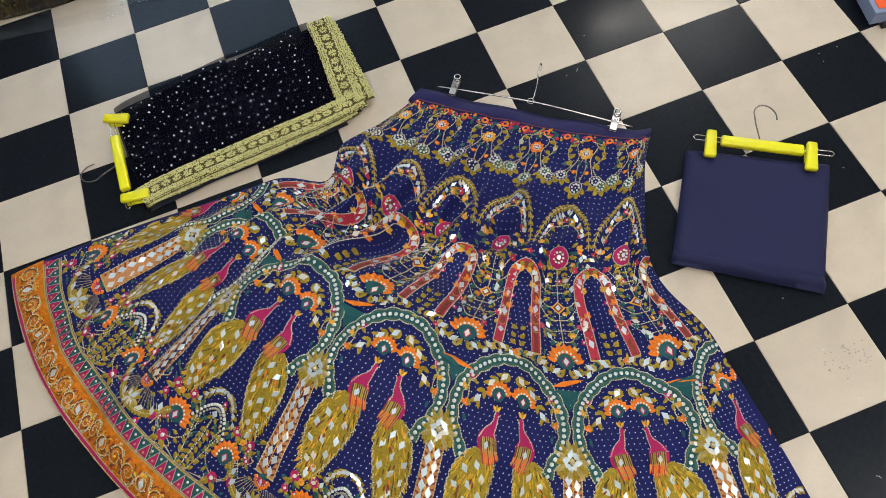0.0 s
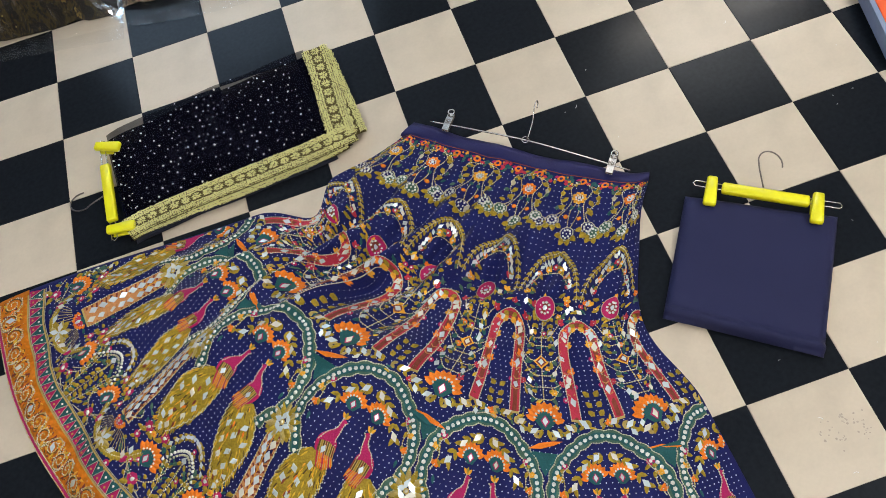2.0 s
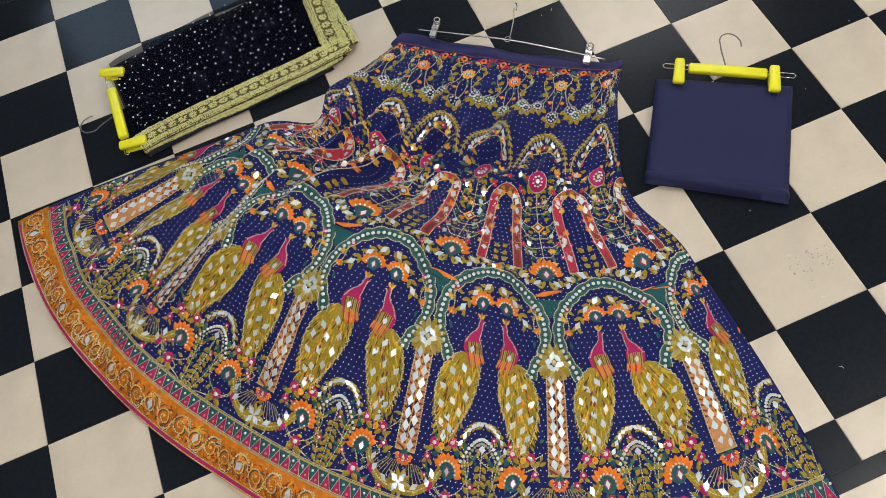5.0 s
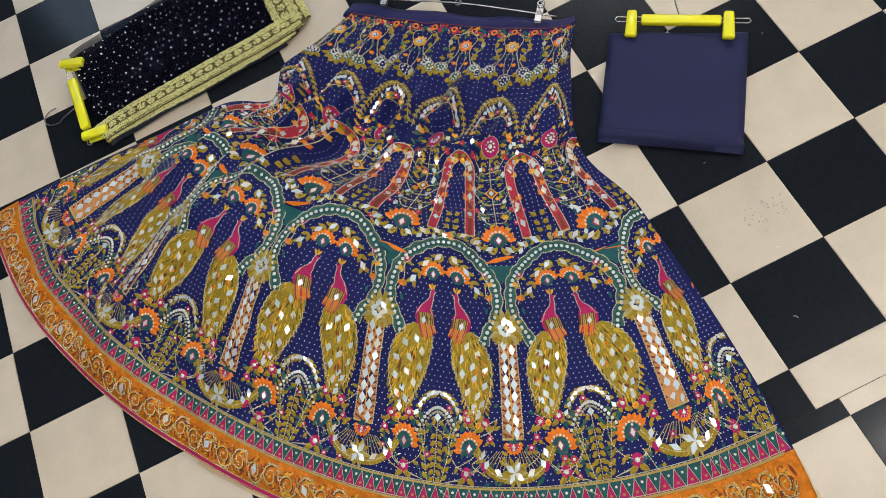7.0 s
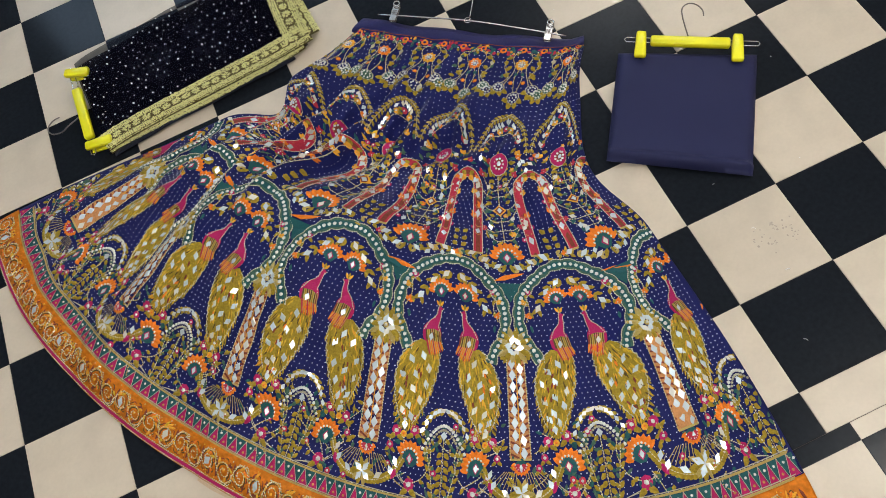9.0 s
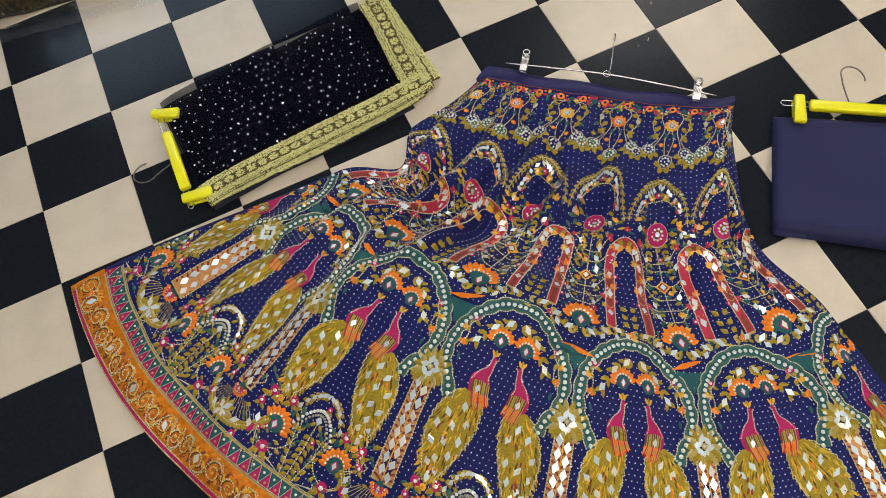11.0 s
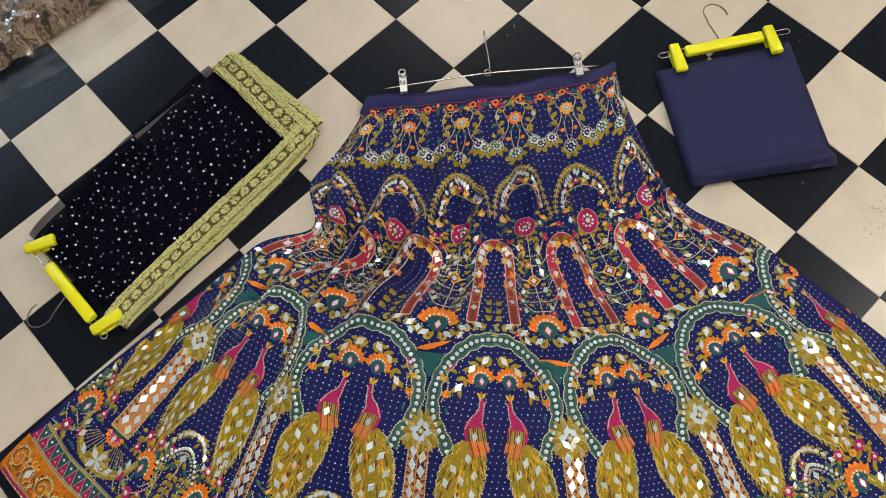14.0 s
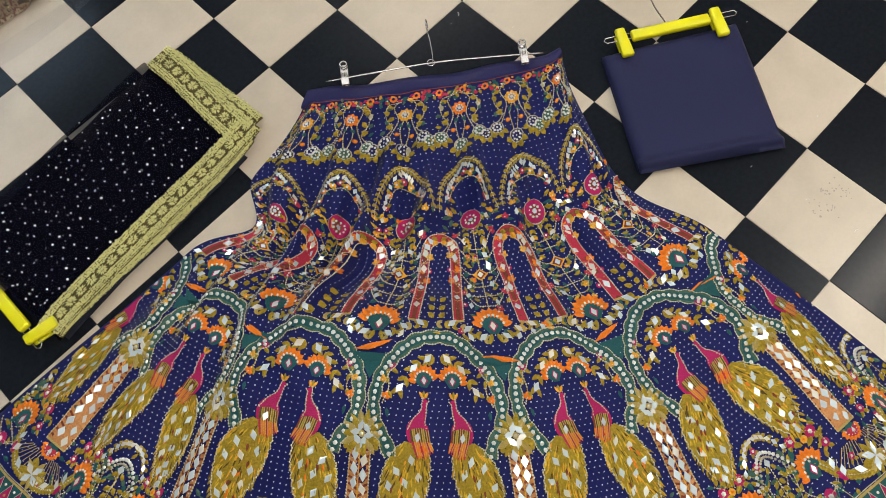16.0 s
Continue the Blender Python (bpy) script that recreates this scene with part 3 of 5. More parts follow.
def flower_spray(k):
    sw = Sew(k, 0.178)
    for sg in (-1, 1):
        sw.line(curve([(sg * 0.006, -0.036), (sg * 0.020, -0.018), (sg * 0.012, 0.012), (sg * 0.026, 0.050)]), 0.0009, GOLD)
        sw.line(curve([(sg * 0.002, 0.012), (sg * 0.008, 0.034), (sg * 0.002, 0.070)]), 0.0008, GOLD)
        for yy, aa in ((-0.02, 0.3), (0.002, 0.9), (0.02, 0.5), (0.03, -0.5)):
            sw.leaf(sg * 0.020, yy, 0.016, 0.0048, aa if sg > 0 else math.pi - aa, OLIVE)
        sw.leaf(sg * 0.004, 0.018, 0.012, 0.004, math.pi / 2 - sg * 0.5, TEAL)
        sw.disc(sg * 0.013, 0.044, 0.0045, ORANGE, 0.0016)
        sw.bead(sg * 0.013, 0.044, 0.0019, AMBER, 0.0024)
        sw.line(curve([(sg * 0.008, -0.030), (sg * 0.030, -0.022), (sg * 0.034, 0.006), (sg * 0.022, 0.030), (sg * 0.036, 0.050)]), 0.0009, GOLD)
        for yy in (-0.014, 0.010, 0.034):
            sw.leaf(sg * 0.034, yy, 0.012, 0.004, RND.uniform(0, 6.28), RND.choice((OLIVE, GREEN, TEAL)))
        sw.leaf(sg * 0.034, -0.012, 0.014, 0.005, 1.4, OLIVE if k % 2 else SILVER)
        sw.disc(sg * 0.033, -0.028, 0.004, RED, 0.0016)
    for k2 in range(9):
        a = k2 * 2 * math.pi / 9
        sw.leaf(0.004 * math.cos(a), 0.004 * math.sin(a), 0.011, 0.0046, a, ORANGE if k % 2 == 0 else AMBER, 0.0018)
    sw.ring(0, 0, 0.0064, 8, 0.0019, PEARL, 0.0034)
    sw.chip(0, 0, 0.004, 0.004, 0.4)
    for x, y in ((-0.035, 0.058), (0.035, 0.058), (0.0, 0.076), (-0.058, 0.066)):
        sw.disc(x, y, 0.0134, SILVER, 0.0018, 10)
        sw.disc(x, y, 0.0114, NAVY if k % 2 else GREEN, 0.0026, 10)
        sw.ring(x, y, 0.0074, 8, 0.0027, PEARL, 0.003)
        sw.bead(x, y, 0.0024, SEQUIN, 0.003)
        for a in (0.5, 1.2, 1.95, 2.65):
            sw.leaf(x + 0.009 * math.cos(a), y + 0.009 * math.sin(a), 0.015, 0.0055, a, OLIVE)
    sw.done("flower_spray", "embroidered spray of white-beaded and orange flowers")


def ogee(k):
    sw = Sew(k, 0.288)
    W = 0.054
    for sg in (-1, 1):
        pts = [(sg * W * (0.35 * t + 0.65 * math.sin(t * math.pi / 2)) , 0.100 * (0.45 * t + 0.55 * t ** 2.2)) for t in [q / 12 for q in range(13)]]
        sw.line(pts, 0.0011, GOLD)
        for (x0, y0), (x1, y1) in zip(pts, pts[1:]):
            a = math.atan2(y1 - y0, x1 - x0)
            sw.leaf(x0, y0, 0.0100, 0.0024, a + 0.5 * sg, OLIVE, 0.0014)
            sw.leaf(x0, y0, 0.0100, 0.0024, a - 0.5 * sg, OLIVE if RND.random() < 0.75 else GOLD, 0.0016)
            if RND.random() < 0.6:
                sw.chip(x0 * 0.80, y0 + 0.012, 0.0032, 0.006, RND.uniform(-0.6, 0.6))
    # flowers under the arch
    for x, y, m in ((-0.026, 0.052, ORANGE), (0.026, 0.052, ORANGE), (-0.012, 0.036, AMBER), (0.012, 0.036, AMBER), (0, 0.028, RED), (-0.034, 0.074, RED), (0.034, 0.074, RED)):
        sw.disc(x, y, 0.0062, m, 0.0018)
        sw.bead(x, y, 0.0024, PEARL, 0.0028)
        sw.leaf(x, y, 0.012, 0.0036, RND.uniform(0, 6.28), OLIVE)
        sw.leaf(x, y, 0.011, 0.0036, RND.uniform(0, 6.28), TEAL, 0.0012)
    sw.line(curve([(-0.034, 0.078), (-0.02, 0.05), (0, 0.04), (0.02, 0.05), (0.034, 0.078)]), 0.0008, GOLD)
    sw.done("leaf_arch", "gold leaf arch above the medallion")


def medallion(k):
    sw = Sew(k, 0.402)
    sw.disc(0, 0, 0.0195, SILVER, 0.0022, 14, 0.0215)
    sw.disc(0, 0, 0.0180, PINK, 0.0042, 14, 0.0200)
    sw.disc(0, 0, 0.0110, RUST, 0.0056, 10)
    sw.ring(0, 0, 0.0092, 9, 0.0026, PEARL, 0.0064)
    sw.disc(0, 0, 0.0045, MIRROR_WINDOW_TINT, 0.0070, 6)
    for sg in (-1, 1):
        for y, a in ((-0.02, -0.5), (0.0, 0.0), (0.02, 0.6)):
            sw.leaf(sg * 0.022, y, 0.013, 0.0038, a if sg > 0 else math.pi - a, OLIVE)
        tulip(sw, sg * 0.036, -0.012, 0.010, -1.2 if sg > 0 else -1.9, AMBER)
    sw.done("medallion", "pink round medallion ringed with white beads")


def blossom_tree(k):
    sw = Sew(k, 0.505)
    sw.line(curve([(0, -0.078), (0.001, 0), (0, 0.074)]), 0.0013, GOLD)
    for y, r, m in ((-0.060, 0.030, RED), (-0.045, 0.040, ORANGE), (-0.018, 0.046, AMBER), (0.008, 0.036, ORANGE), (0.030, 0.050, ORANGE), (0.052, 0.034, RED)):
        for sg in (-1, 1):
            end = (sg * r, y - 0.014)
            sw.line(curve([(0, y + 0.012), (sg * r * 0.5, y + 0.010), end]), 0.0008, GOLD)
            tulip(sw, end[0], end[1], 0.0105, -1.0 if sg > 0 else -2.1, m)
            sw.leaf(sg * r * 0.45, y + 0.008, 0.014, 0.0042, 0.9 if sg > 0 else 2.2, GREEN if RND.random() < 0.5 else TEAL)
            sw.leaf(sg * r * 0.3, y, 0.012, 0.0036, -0.5 if sg > 0 else 3.6, OLIVE)
            if RND.random() < 0.75:
                sw.chip(sg * r * RND.uniform(0.35, 0.9), y + RND.uniform(0.0, 0.012), 0.0042, 0.0065, RND.uniform(-0.9, 0.9))
            if RND.random() < 0.5:
                sw.disc(sg * r * 1.15, y + 0.010, 0.005, PINK, 0.0016)
                sw.bead(sg * r * 1.15, y + 0.010, 0.002, PEARL, 0.0024)
    sw.poly([(0.014, -0.004), (0, 0.008), (-0.014, -0.004), (0, -0.016)], AMBER, 0.0022)
    sw.poly([(0.010, -0.004), (0, 0.005), (-0.010, -0.004), (0, -0.013)], RUST, 0.0030)
    sw.chip(0, -0.004, 0.005, 0.0055, 0, None, 0.0040)
    sw.done("blossom_tree", "branching gold stem with orange blossoms")


def red_arch(k):
    sw = Sew(k + 0.5, 0.432)
    # the band's middle line, from one foot over the top to the other
    mid = curve([(-0.036, 0.168), (-0.030, 0.10), (-0.026, 0.035), (-0.019, 0.012), (0, -0.001), (0.019, 0.012), (0.026, 0.035), (0.030, 0.10), (0.036, 0.168)], 7)
    w = 0.0084
    sw.line(mid, w, RED, 0.0016)
    sw.line(mid, w * 0.45, RUST, 0.0021)
    for side in (-1, 1):
        edge = []
        for q, (x, y) in enumerate(mid):
            a, b = mid[max(0, q - 1)], mid[min(len(mid) - 1, q + 1)]
            dx, dy = b[0] - a[0], b[1] - a[1]
            d = math.hypot(dx, dy)
            edge.append((x - dy / d * w * side, y + dx / d * w * side))
        sw.line(edge, 0.0011, SILVER, 0.0034)
    sw.line([mid[0], (mid[0][0] * 1.02, mid[0][1] + 0.004)], w, GOLD, 0.0018)
    sw.line([mid[-1], (mid[-1][0] * 1.02, mid[-1][1] + 0.004)], w, GOLD, 0.0018)
    for sg in (-1, 1):
        sw.leaf(sg * 0.003, 0.004, 0.014, 0.0052, math.pi / 2 - sg * 0.75, AMBER, 0.0030)
        sw.leaf(sg * 0.003, 0.002, 0.011, 0.0045, -math.pi / 2 + sg * 1.25, OLIVE, 0.0028)
        for y in (0.122, 0.140, 0.155):
            sw.leaf(sg * 0.004, y + 0.010, 0.014, 0.0052, -math.pi / 2 + sg * 0.7, OLIVE)
        # side garland
        for q in range(6):
            y = -0.030 + q * 0.013
            sw.leaf(sg * 0.048, y, 0.011, 0.0034, math.pi / 2 + 0.5, OLIVE)
            sw.leaf(sg * 0.048, y, 0.011, 0.0034, math.pi / 2 - 0.5, AMBER if q % 3 == 0 else OLIVE)
        for q in range(9):
            y = 0.045 + q * 0.0125
            t = mid[len(mid) // 2 + sg * (8 + q * 2)] if 0 <= len(mid) // 2 + sg * (8 + q * 2) < len(mid) else None
            if t:
                sw.line([(t[0] - 0.006, t[1] - 0.004), (t[0], t[1]), (t[0] + 0.006, t[1] - 0.004)], 0.0009, TAN, 0.0025)
    ob = sw.done("red_arch", "crimson arch band with gold outline and mirrors")
    n = len(mid)
    for q in range(3, n - 2, 4):
        if abs(q - n // 2) < 4:
            continue
        x, y = mid[q]
        dx, dy = mid[q + 1][0] - mid[q - 1][0], mid[q + 1][1] - mid[q - 1][1]
        mirror_chip(sw, x, y, 0.0050, 0.0080, math.atan2(dy, dx) - math.pi / 2, ob)


def fan_flower(sw, x, y, r, up=-1, tilt=0.0, mirror=True, cup=None):
    """A half-round orange flower with a row of pearls on a teal cup."""
    for k in range(9):
        a = math.pi * (k + 0.5) / 9 * up + tilt
        sw.leaf(x + r * 0.42 * math.cos(a), y + r * 0.42 * math.sin(a), r * 0.72, r * 0.22, a, ORANGE, 0.0018)
    sw.poly([(x + r * 0.60 * math.cos(math.pi * k / 10 * up + tilt), y + r * 0.60 * math.sin(math.pi * k / 10 * up + tilt)) for k in range(11)] + [(x - r * 0.2, y - up * r * 0.45), (x + r * 0.2, y - up * r * 0.45)], cup or TEAL, 0.0024)
    for k in range(8):
        a = math.pi * (k + 0.5) / 8 * up + tilt
        sw.bead(x + r * 0.63 * math.cos(a), y + r * 0.63 * math.sin(a), r * 0.088, PEARL, 0.0028)
    if mirror:
        sw.poly([(x + r * 0.26, y), (x, y + r * 0.34), (x - r * 0.26, y), (x, y - r * 0.34)], PINK, 0.0030)
        sw.chip(x, y, r * 0.15, r * 0.24, 0, None, 0.0038)


def cup_flower(k):
    sw = Sew(k, 0.607)
    fan_flower(sw, 0, 0, 0.031)
    sw.leaf(-0.004, 0.012, 0.020, 0.004, math.pi * 0.62, OLIVE)
    sw.leaf(0.004, 0.012, 0.020, 0.004, math.pi * 0.38, OLIVE)
    sw.leaf(-0.030, 0.048, 0.062, 0.0048, -0.05 + 0.25 * (-1) ** k, ORANGE, 0.0026)
    sw.poly([(-0.042, 0.052), (0.042, 0.052), (0.016, 0.064), (0, 0.088), (-0.016, 0.064)], TEAL, 0.0014)
    for sg in (-1, 1):
        sw.leaf(sg * 0.030, 0.014, 0.014, 0.004, 0.6 if sg > 0 else 2.5, OLIVE)
        sw.chip(sg * 0.040, 0.020, 0.0045, 0.007, 0.5 * sg)
    sw.done("cup_flower", "orange fan flower with pearls on a teal cup")


def scalloped_arch(k):
    half = ((0.0, 0.629), (0.12, 0.632), (0.22, 0.643), (0.31, 0.659), (0.385, 0.679), (0.432, 0.703), (0.442, 0.735), (0.405, 0.762), (0.345, 0.782), (0.315, 0.802))
    sw = Sew(k + 0.5, 0.70)

    def loc(du, s):
        return (du * wide_at(s), s - 0.70)

    mid = curve([loc(-d, s) for d, s in half[::-1]] + [loc(d, s) for d, s in half[1:]], 9)
    n = len(mid)
    dist = [0]
    for a, b in zip(mid, mid[1:]):
        dist.append(dist[-1] + math.hypot(b[0] - a[0], b[1] - a[1]))
    wob = [0.0080 + 0.0030 * abs(math.sin(d * math.pi / 0.026)) for d in dist]
    sw.line(mid, wob, GREEN, 0.0016)
    sw.line(mid, [v * 0.55 for v in wob], TEAL, 0.0021)
    for side in (-1, 1):
        edge = []
        for q, (x, y) in enumerate(mid):
            a, b = mid[max(0, q - 1)], mid[min(n - 1, q + 1)]
            dx, dy = b[0] - a[0], b[1] - a[1]
            d = math.hypot(dx, dy) or 1
            edge.append((x - dy / d * wob[q] * side, y + dx / d * wob[q] * side))
        sw.line(edge, 0.0011, SILVER, 0.0025)
    step = 0.0098
    d, q = 0.004, 0
    while d < dist[-1]:
        while q < n - 2 and dist[q + 1] < d:
            q += 1
        t = (d - dist[q]) / max(1e-9, dist[q + 1] - dist[q])
        sw.bead(mid[q][0] + (mid[q + 1][0] - mid[q][0]) * t, mid[q][1] + (mid[q + 1][1] - mid[q][1]) * t, 0.0036, PEARL, 0.0026)
        d += step
    # leaf garland above the arch, with mirrors
    for q in range(-6, 7):
        x = q * 0.0125
        y = -0.092 + 0.0006 * q * q
        for a in (0.6, -0.6):
            sw.leaf(x, y, 0.012, 0.0034, (0 if q >= 0 else math.pi) + a, OLIVE if q % 3 else GOLD, 0.0014)
        if q % 2 == 0 and abs(q) > 1:
            sw.chip(x, y - 0.004, 0.0048, 0.0085, 0.9 if q > 0 else -0.9)
    sw.done("scalloped_arch", "green scalloped arch band set with pearls")


def star(k):
    sw = Sew(k, 0.774)
    for q in range(14):
        a = q * 2 * math.pi / 14
        sw.leaf(0.006 * math.cos(a), 0.006 * math.sin(a), 0.030, 0.0062, a, OLIVE if q % 2 else GOLD, 0.0016 + 0.0002 * (q % 2))
    sw.disc(0, 0, 0.0052, GOLD, 0.0046)
    sw.bead(0, 0, 0.0028, SPARK, 0.0052)
    ob = sw.done("star_flower", "gold leaf star with mirror petals")
    for q in range(6):
        a = q * math.pi / 3 + 0.2
        mirror_chip(sw, 0.0102 * math.cos(a), 0.0108 * math.sin(a), 0.0042, 0.0092, a - math.pi / 2, ob)


def pillar(k):
    sw = Sew(k, 0.792)
    pts = [(0, 0.164 * q / 16) for q in range(17)]
    ws = [0.0158 + 0.0032 * q / 16 for q in range(17)]
    sw.line(pts, ws, TAN, 0.0014)
    for sg in (-1, 1):
        sw.line([(sg * w, y) for (x, y), w in zip(pts, ws)], 0.0012, GOLD, 0.0024)
    for q in range(17):
        y = 0.004 + q * 0.0096
        w = 0.0158 + 0.0032 * q / 16
        for sg in (-1, 1):
            sw.line([(0, y + 0.006), (sg * w * 0.5, y + 0.001), (sg * w * 0.92, y - 0.002)], 0.0017, RUST, 0.0019)
    sw.line(pts, 0.0009, AMBER, 0.0022)
    sw.line([(-0.019, 0.164), (0.019, 0.164)], 0.0016, GOLD, 0.0024)
    ob = sw.done("pillar_band", "tan pillar band with red chevrons and mirrors")
    for q in range(8):
        y = 0.010 + q * 0.0195
        mirror_chip(sw, -0.0072, y, 0.0052, 0.0088, RND.gauss(0, 0.1), ob)
        mirror_chip(sw, 0.0072, y + 0.0085, 0.0052, 0.0088, RND.gauss(0, 0.1), ob)
    sw = Sew(k, 0.966)
    fan_flower(sw, 0, -0.004, 0.0165, 1, 0, False)
    for a in range(7):
        sw.leaf(0, -0.002, 0.013, 0.0034, 0.25 + a * 0.44, RED, 0.0028)
    sw.chip(0, 0.003, 0.0034, 0.006, 0, None, 0.0040)
    sw.done("pillar_foot", "small teal and red flower below the pillar")


def plume(k, sg):
    """A plume-tailed motif: pink curl above, striped wing, broad olive feather tail below."""
    sw = Sew(k + 0.5, 0.70)
    fan_flower(sw, sg * 0.0215, -0.006, 0.0215, -1, sg * 0.22, True)
    for d in (-0.6, 0.0, 0.6):
        sw.leaf(sg * 0.0225, 0.020, 0.012, 0.0026, -math.pi / 2 + d, AMBER if d else OLIVE, 0.0024)
    neck = curve([(sg * 0.0195, 0.021), (sg * 0.0220, 0.026), (sg * 0.0230, 0.034), (sg * 0.0260, 0.043), (sg * 0.0315, 0.053), (sg * 0.0335, 0.066)], 5)
    n = len(neck)
    nw = [0.0036 + 0.0012 * math.exp(-(q / 3) ** 2) + 0.0120 * max(0, (q - 8) / (n - 9)) ** 1.9 for q in range(n)]
    sw.line(neck, nw, PINK, 0.0018)
    sw.disc(sg * 0.0335, 0.068, 0.0172, PINK, 0.0020, 14, 0.0215)
    for side in (-1, 1):
        rim = []
        for q, (x, y) in enumerate(neck):
            a, b = neck[max(0, q - 1)], neck[min(n - 1, q + 1)]
            d = math.hypot(b[0] - a[0], b[1] - a[1])
            rim.append((x - (b[1] - a[1]) / d * nw[q] * side, y + (b[0] - a[0]) / d * nw[q] * side))
        sw.line(rim, 0.0007, SILVER, 0.0024)
    # wing: dark quills above, orange tips below
    for q in range(8):
        x = sg * (0.0455 - q * 0.0034)
        top = (x - sg * 0.002, 0.060 + 0.0010 * abs(q - 3.5))
        mid = (x - sg * 0.0045, 0.080)
        end = (x - sg * 0.010, 0.106 - 0.0012 * abs(q - 3) - 0.001 * q)
        sw.line(curve([top, mid], 4), [0.0012, 0.0018, 0.0021, 0.0022, 0.0022], (BROWN, OLIVE, BROWN, RUST)[q % 4], 0.0044)
        sw.line(curve([mid, end], 4), [0.0022, 0.0022, 0.0019, 0.0014, 0.0006], ORANGE if q % 3 else RED, 0.0045)
        sw.line([(top[0] + 0.0017, top[1]), (mid[0] + 0.0017, mid[1]), (end[0] + 0.001, end[1] - 0.004)], 0.0006, GOLD, 0.0050)
    sw.chip(sg * 0.034, 0.074, 0.0040, 0.0066, 0.2, None, 0.0058)
    # tail
    root, tip = Vector((sg * 0.036, 0.084)), Vector((sg * 0.076, 0.228))
    way = (tip - root).normalized()
    out = Vector((way.y, -way.x)) * sg
    lean = math.atan2(way.y, way.x)
    long = (tip - root).length

    def tail(t, q):
        """The point at the share t of the tail's length and q of its half width."""
        w = 0.0345 * math.sin(math.pi * (0.12 + 0.88 * t ** 0.86)) ** 0.72 + 0.0008
        p = root + way * (long * t) + out * (0.007 * math.sin(math.pi * t) + w * q)
        return p.x, p.y

    N = 18
    i = len(sw.v)
    cols = (-0.94, -0.5, 0, 0.5, 0.94)
    for r in range(N + 1):
        sw.v += [sw.at(*tail(r / N, c), 0.0014 + 0.0010 * (1 - c * c)) for c in cols]
    for r in range(N):
        for c in range(4):
            if sw.inside(*tail(r / N, cols[c])) and sw.inside(*tail((r + 1) / N, cols[c + 1])):
                j = i + 5 * r + c
                sw.face((j, j + 1, j + 6, j + 5), OLIVE)
    for s2 in (-1, 1):
        spread = -sg * s2
        sw.line([tail(r / 40, s2 * (0.97 + 0.05 * math.sin(r * 2.1))) for r in range(2, 37)], 0.0009, SILVER, 0.0032)
        for r in range(3, 17):
            x, y = tail(r / N, s2 * 0.86)
            sw.leaf(x, y, RND.uniform(0.011, 0.018), 0.0022, lean + spread * RND.uniform(0.15, 0.45), RND.choice((OLIVE, OLIVE, OCHRE)), 0.0019)
    for q in range(150):
        t, c = RND.uniform(0.02, 0.92), RND.uniform(-0.92, 0.92)
        x, y = tail(t, c)
        m = RND.choice((OCHRE, OCHRE, OCHRE, OLIVE, OLIVE, BROWN, BROWN, AMBER))
        sw.leaf(x, y, RND.uniform(0.009, 0.019), RND.uniform(0.0008, 0.0015), lean - sg * c * 0.45 + RND.gauss(0, 0.12), m, 0.0029)
    for q in range(7):
        x, y = tail(RND.uniform(0.2, 0.85), RND.uniform(-0.6, 0.6))
        sw.leaf(x, y, 0.012, 0.0020, lean + RND.gauss(0, 0.2), RND.choice((ORANGE, RUST)), 0.0031)
    for q in range(9):
        x, y = tail(0.93, -0.9 + 0.22 * q)
        sw.leaf(x, y, RND.uniform(0.008, 0.014), 0.0018, lean + RND.gauss(0, 0.2), OLIVE, 0.0020)
    sw.disc(tip.x, tip.y + 0.006, 0.0058, AMBER, 0.0022)
    sw.bead(tip.x, tip.y + 0.006, 0.0022, ORANGE, 0.0028)
    # small blossoms beside
    tulip(sw, sg * 0.083, 0.000, 0.010, -1.5, AMBER)
    tulip(sw, sg * 0.080, 0.024, 0.010, -1.2, ORANGE)
    bud(sw, sg * 0.070, -0.024, 0.0070)
    sw.leaf(sg * 0.075, 0.012, 0.013, 0.0036, 1.2, OLIVE)
    sw.leaf(sg * 0.075, -0.010, 0.013, 0.0036, 1.8, OLIVE)
    sw.leaf(sg * 0.078, 0.036, 0.014, 0.0030, 1.5, TEAL)
    sw.line(curve([(sg * 0.084, 0.030), (sg * 0.074, 0.008), (sg * 0.076, -0.016)]), 0.0009, GOLD)
    sw.disc(sg * 0.096, 0.092, 0.0042, OLIVE, 0.0016)
    # inner garland
    for q in range(6):
        x, y = sg * (0.004 + q * 0.0108), -0.040 + 0.0019 * q * q
        for a in (0.55, -0.6):
            sw.leaf(x, y, 0.016, 0.0038, (0.25 if sg > 0 else math.pi - 0.25) + a + sg * q * 0.18, OLIVE, 0.0014)
        if q % 2:
            sw.chip(x, y, 0.0046, 0.0085, -sg * 0.7)
    ob = sw.done("plume_motif", "pink curled motif with an olive gold plume and mirrors")
    for t, cs in ((0.16, (0.0,)), (0.27, (-0.5, 0.45)), (0.38, (0.0,)), (0.46, (-0.62, 0.6)), (0.55, (-0.05,)), (0.64, (-0.6, 0.55)), (0.73, (0.0,)), (0.82, (-0.45, 0.42)), (0.93, (0.0,))):
        for c in cs:
            x, y = tail(min(0.96, t + RND.gauss(0, 0.012)), c)
            mirror_chip(sw, x, y, 0.0045, 0.0078, lean - math.pi / 2 - sg * c * 0.3 + RND.gauss(0, 0.15), ob)
    return ob


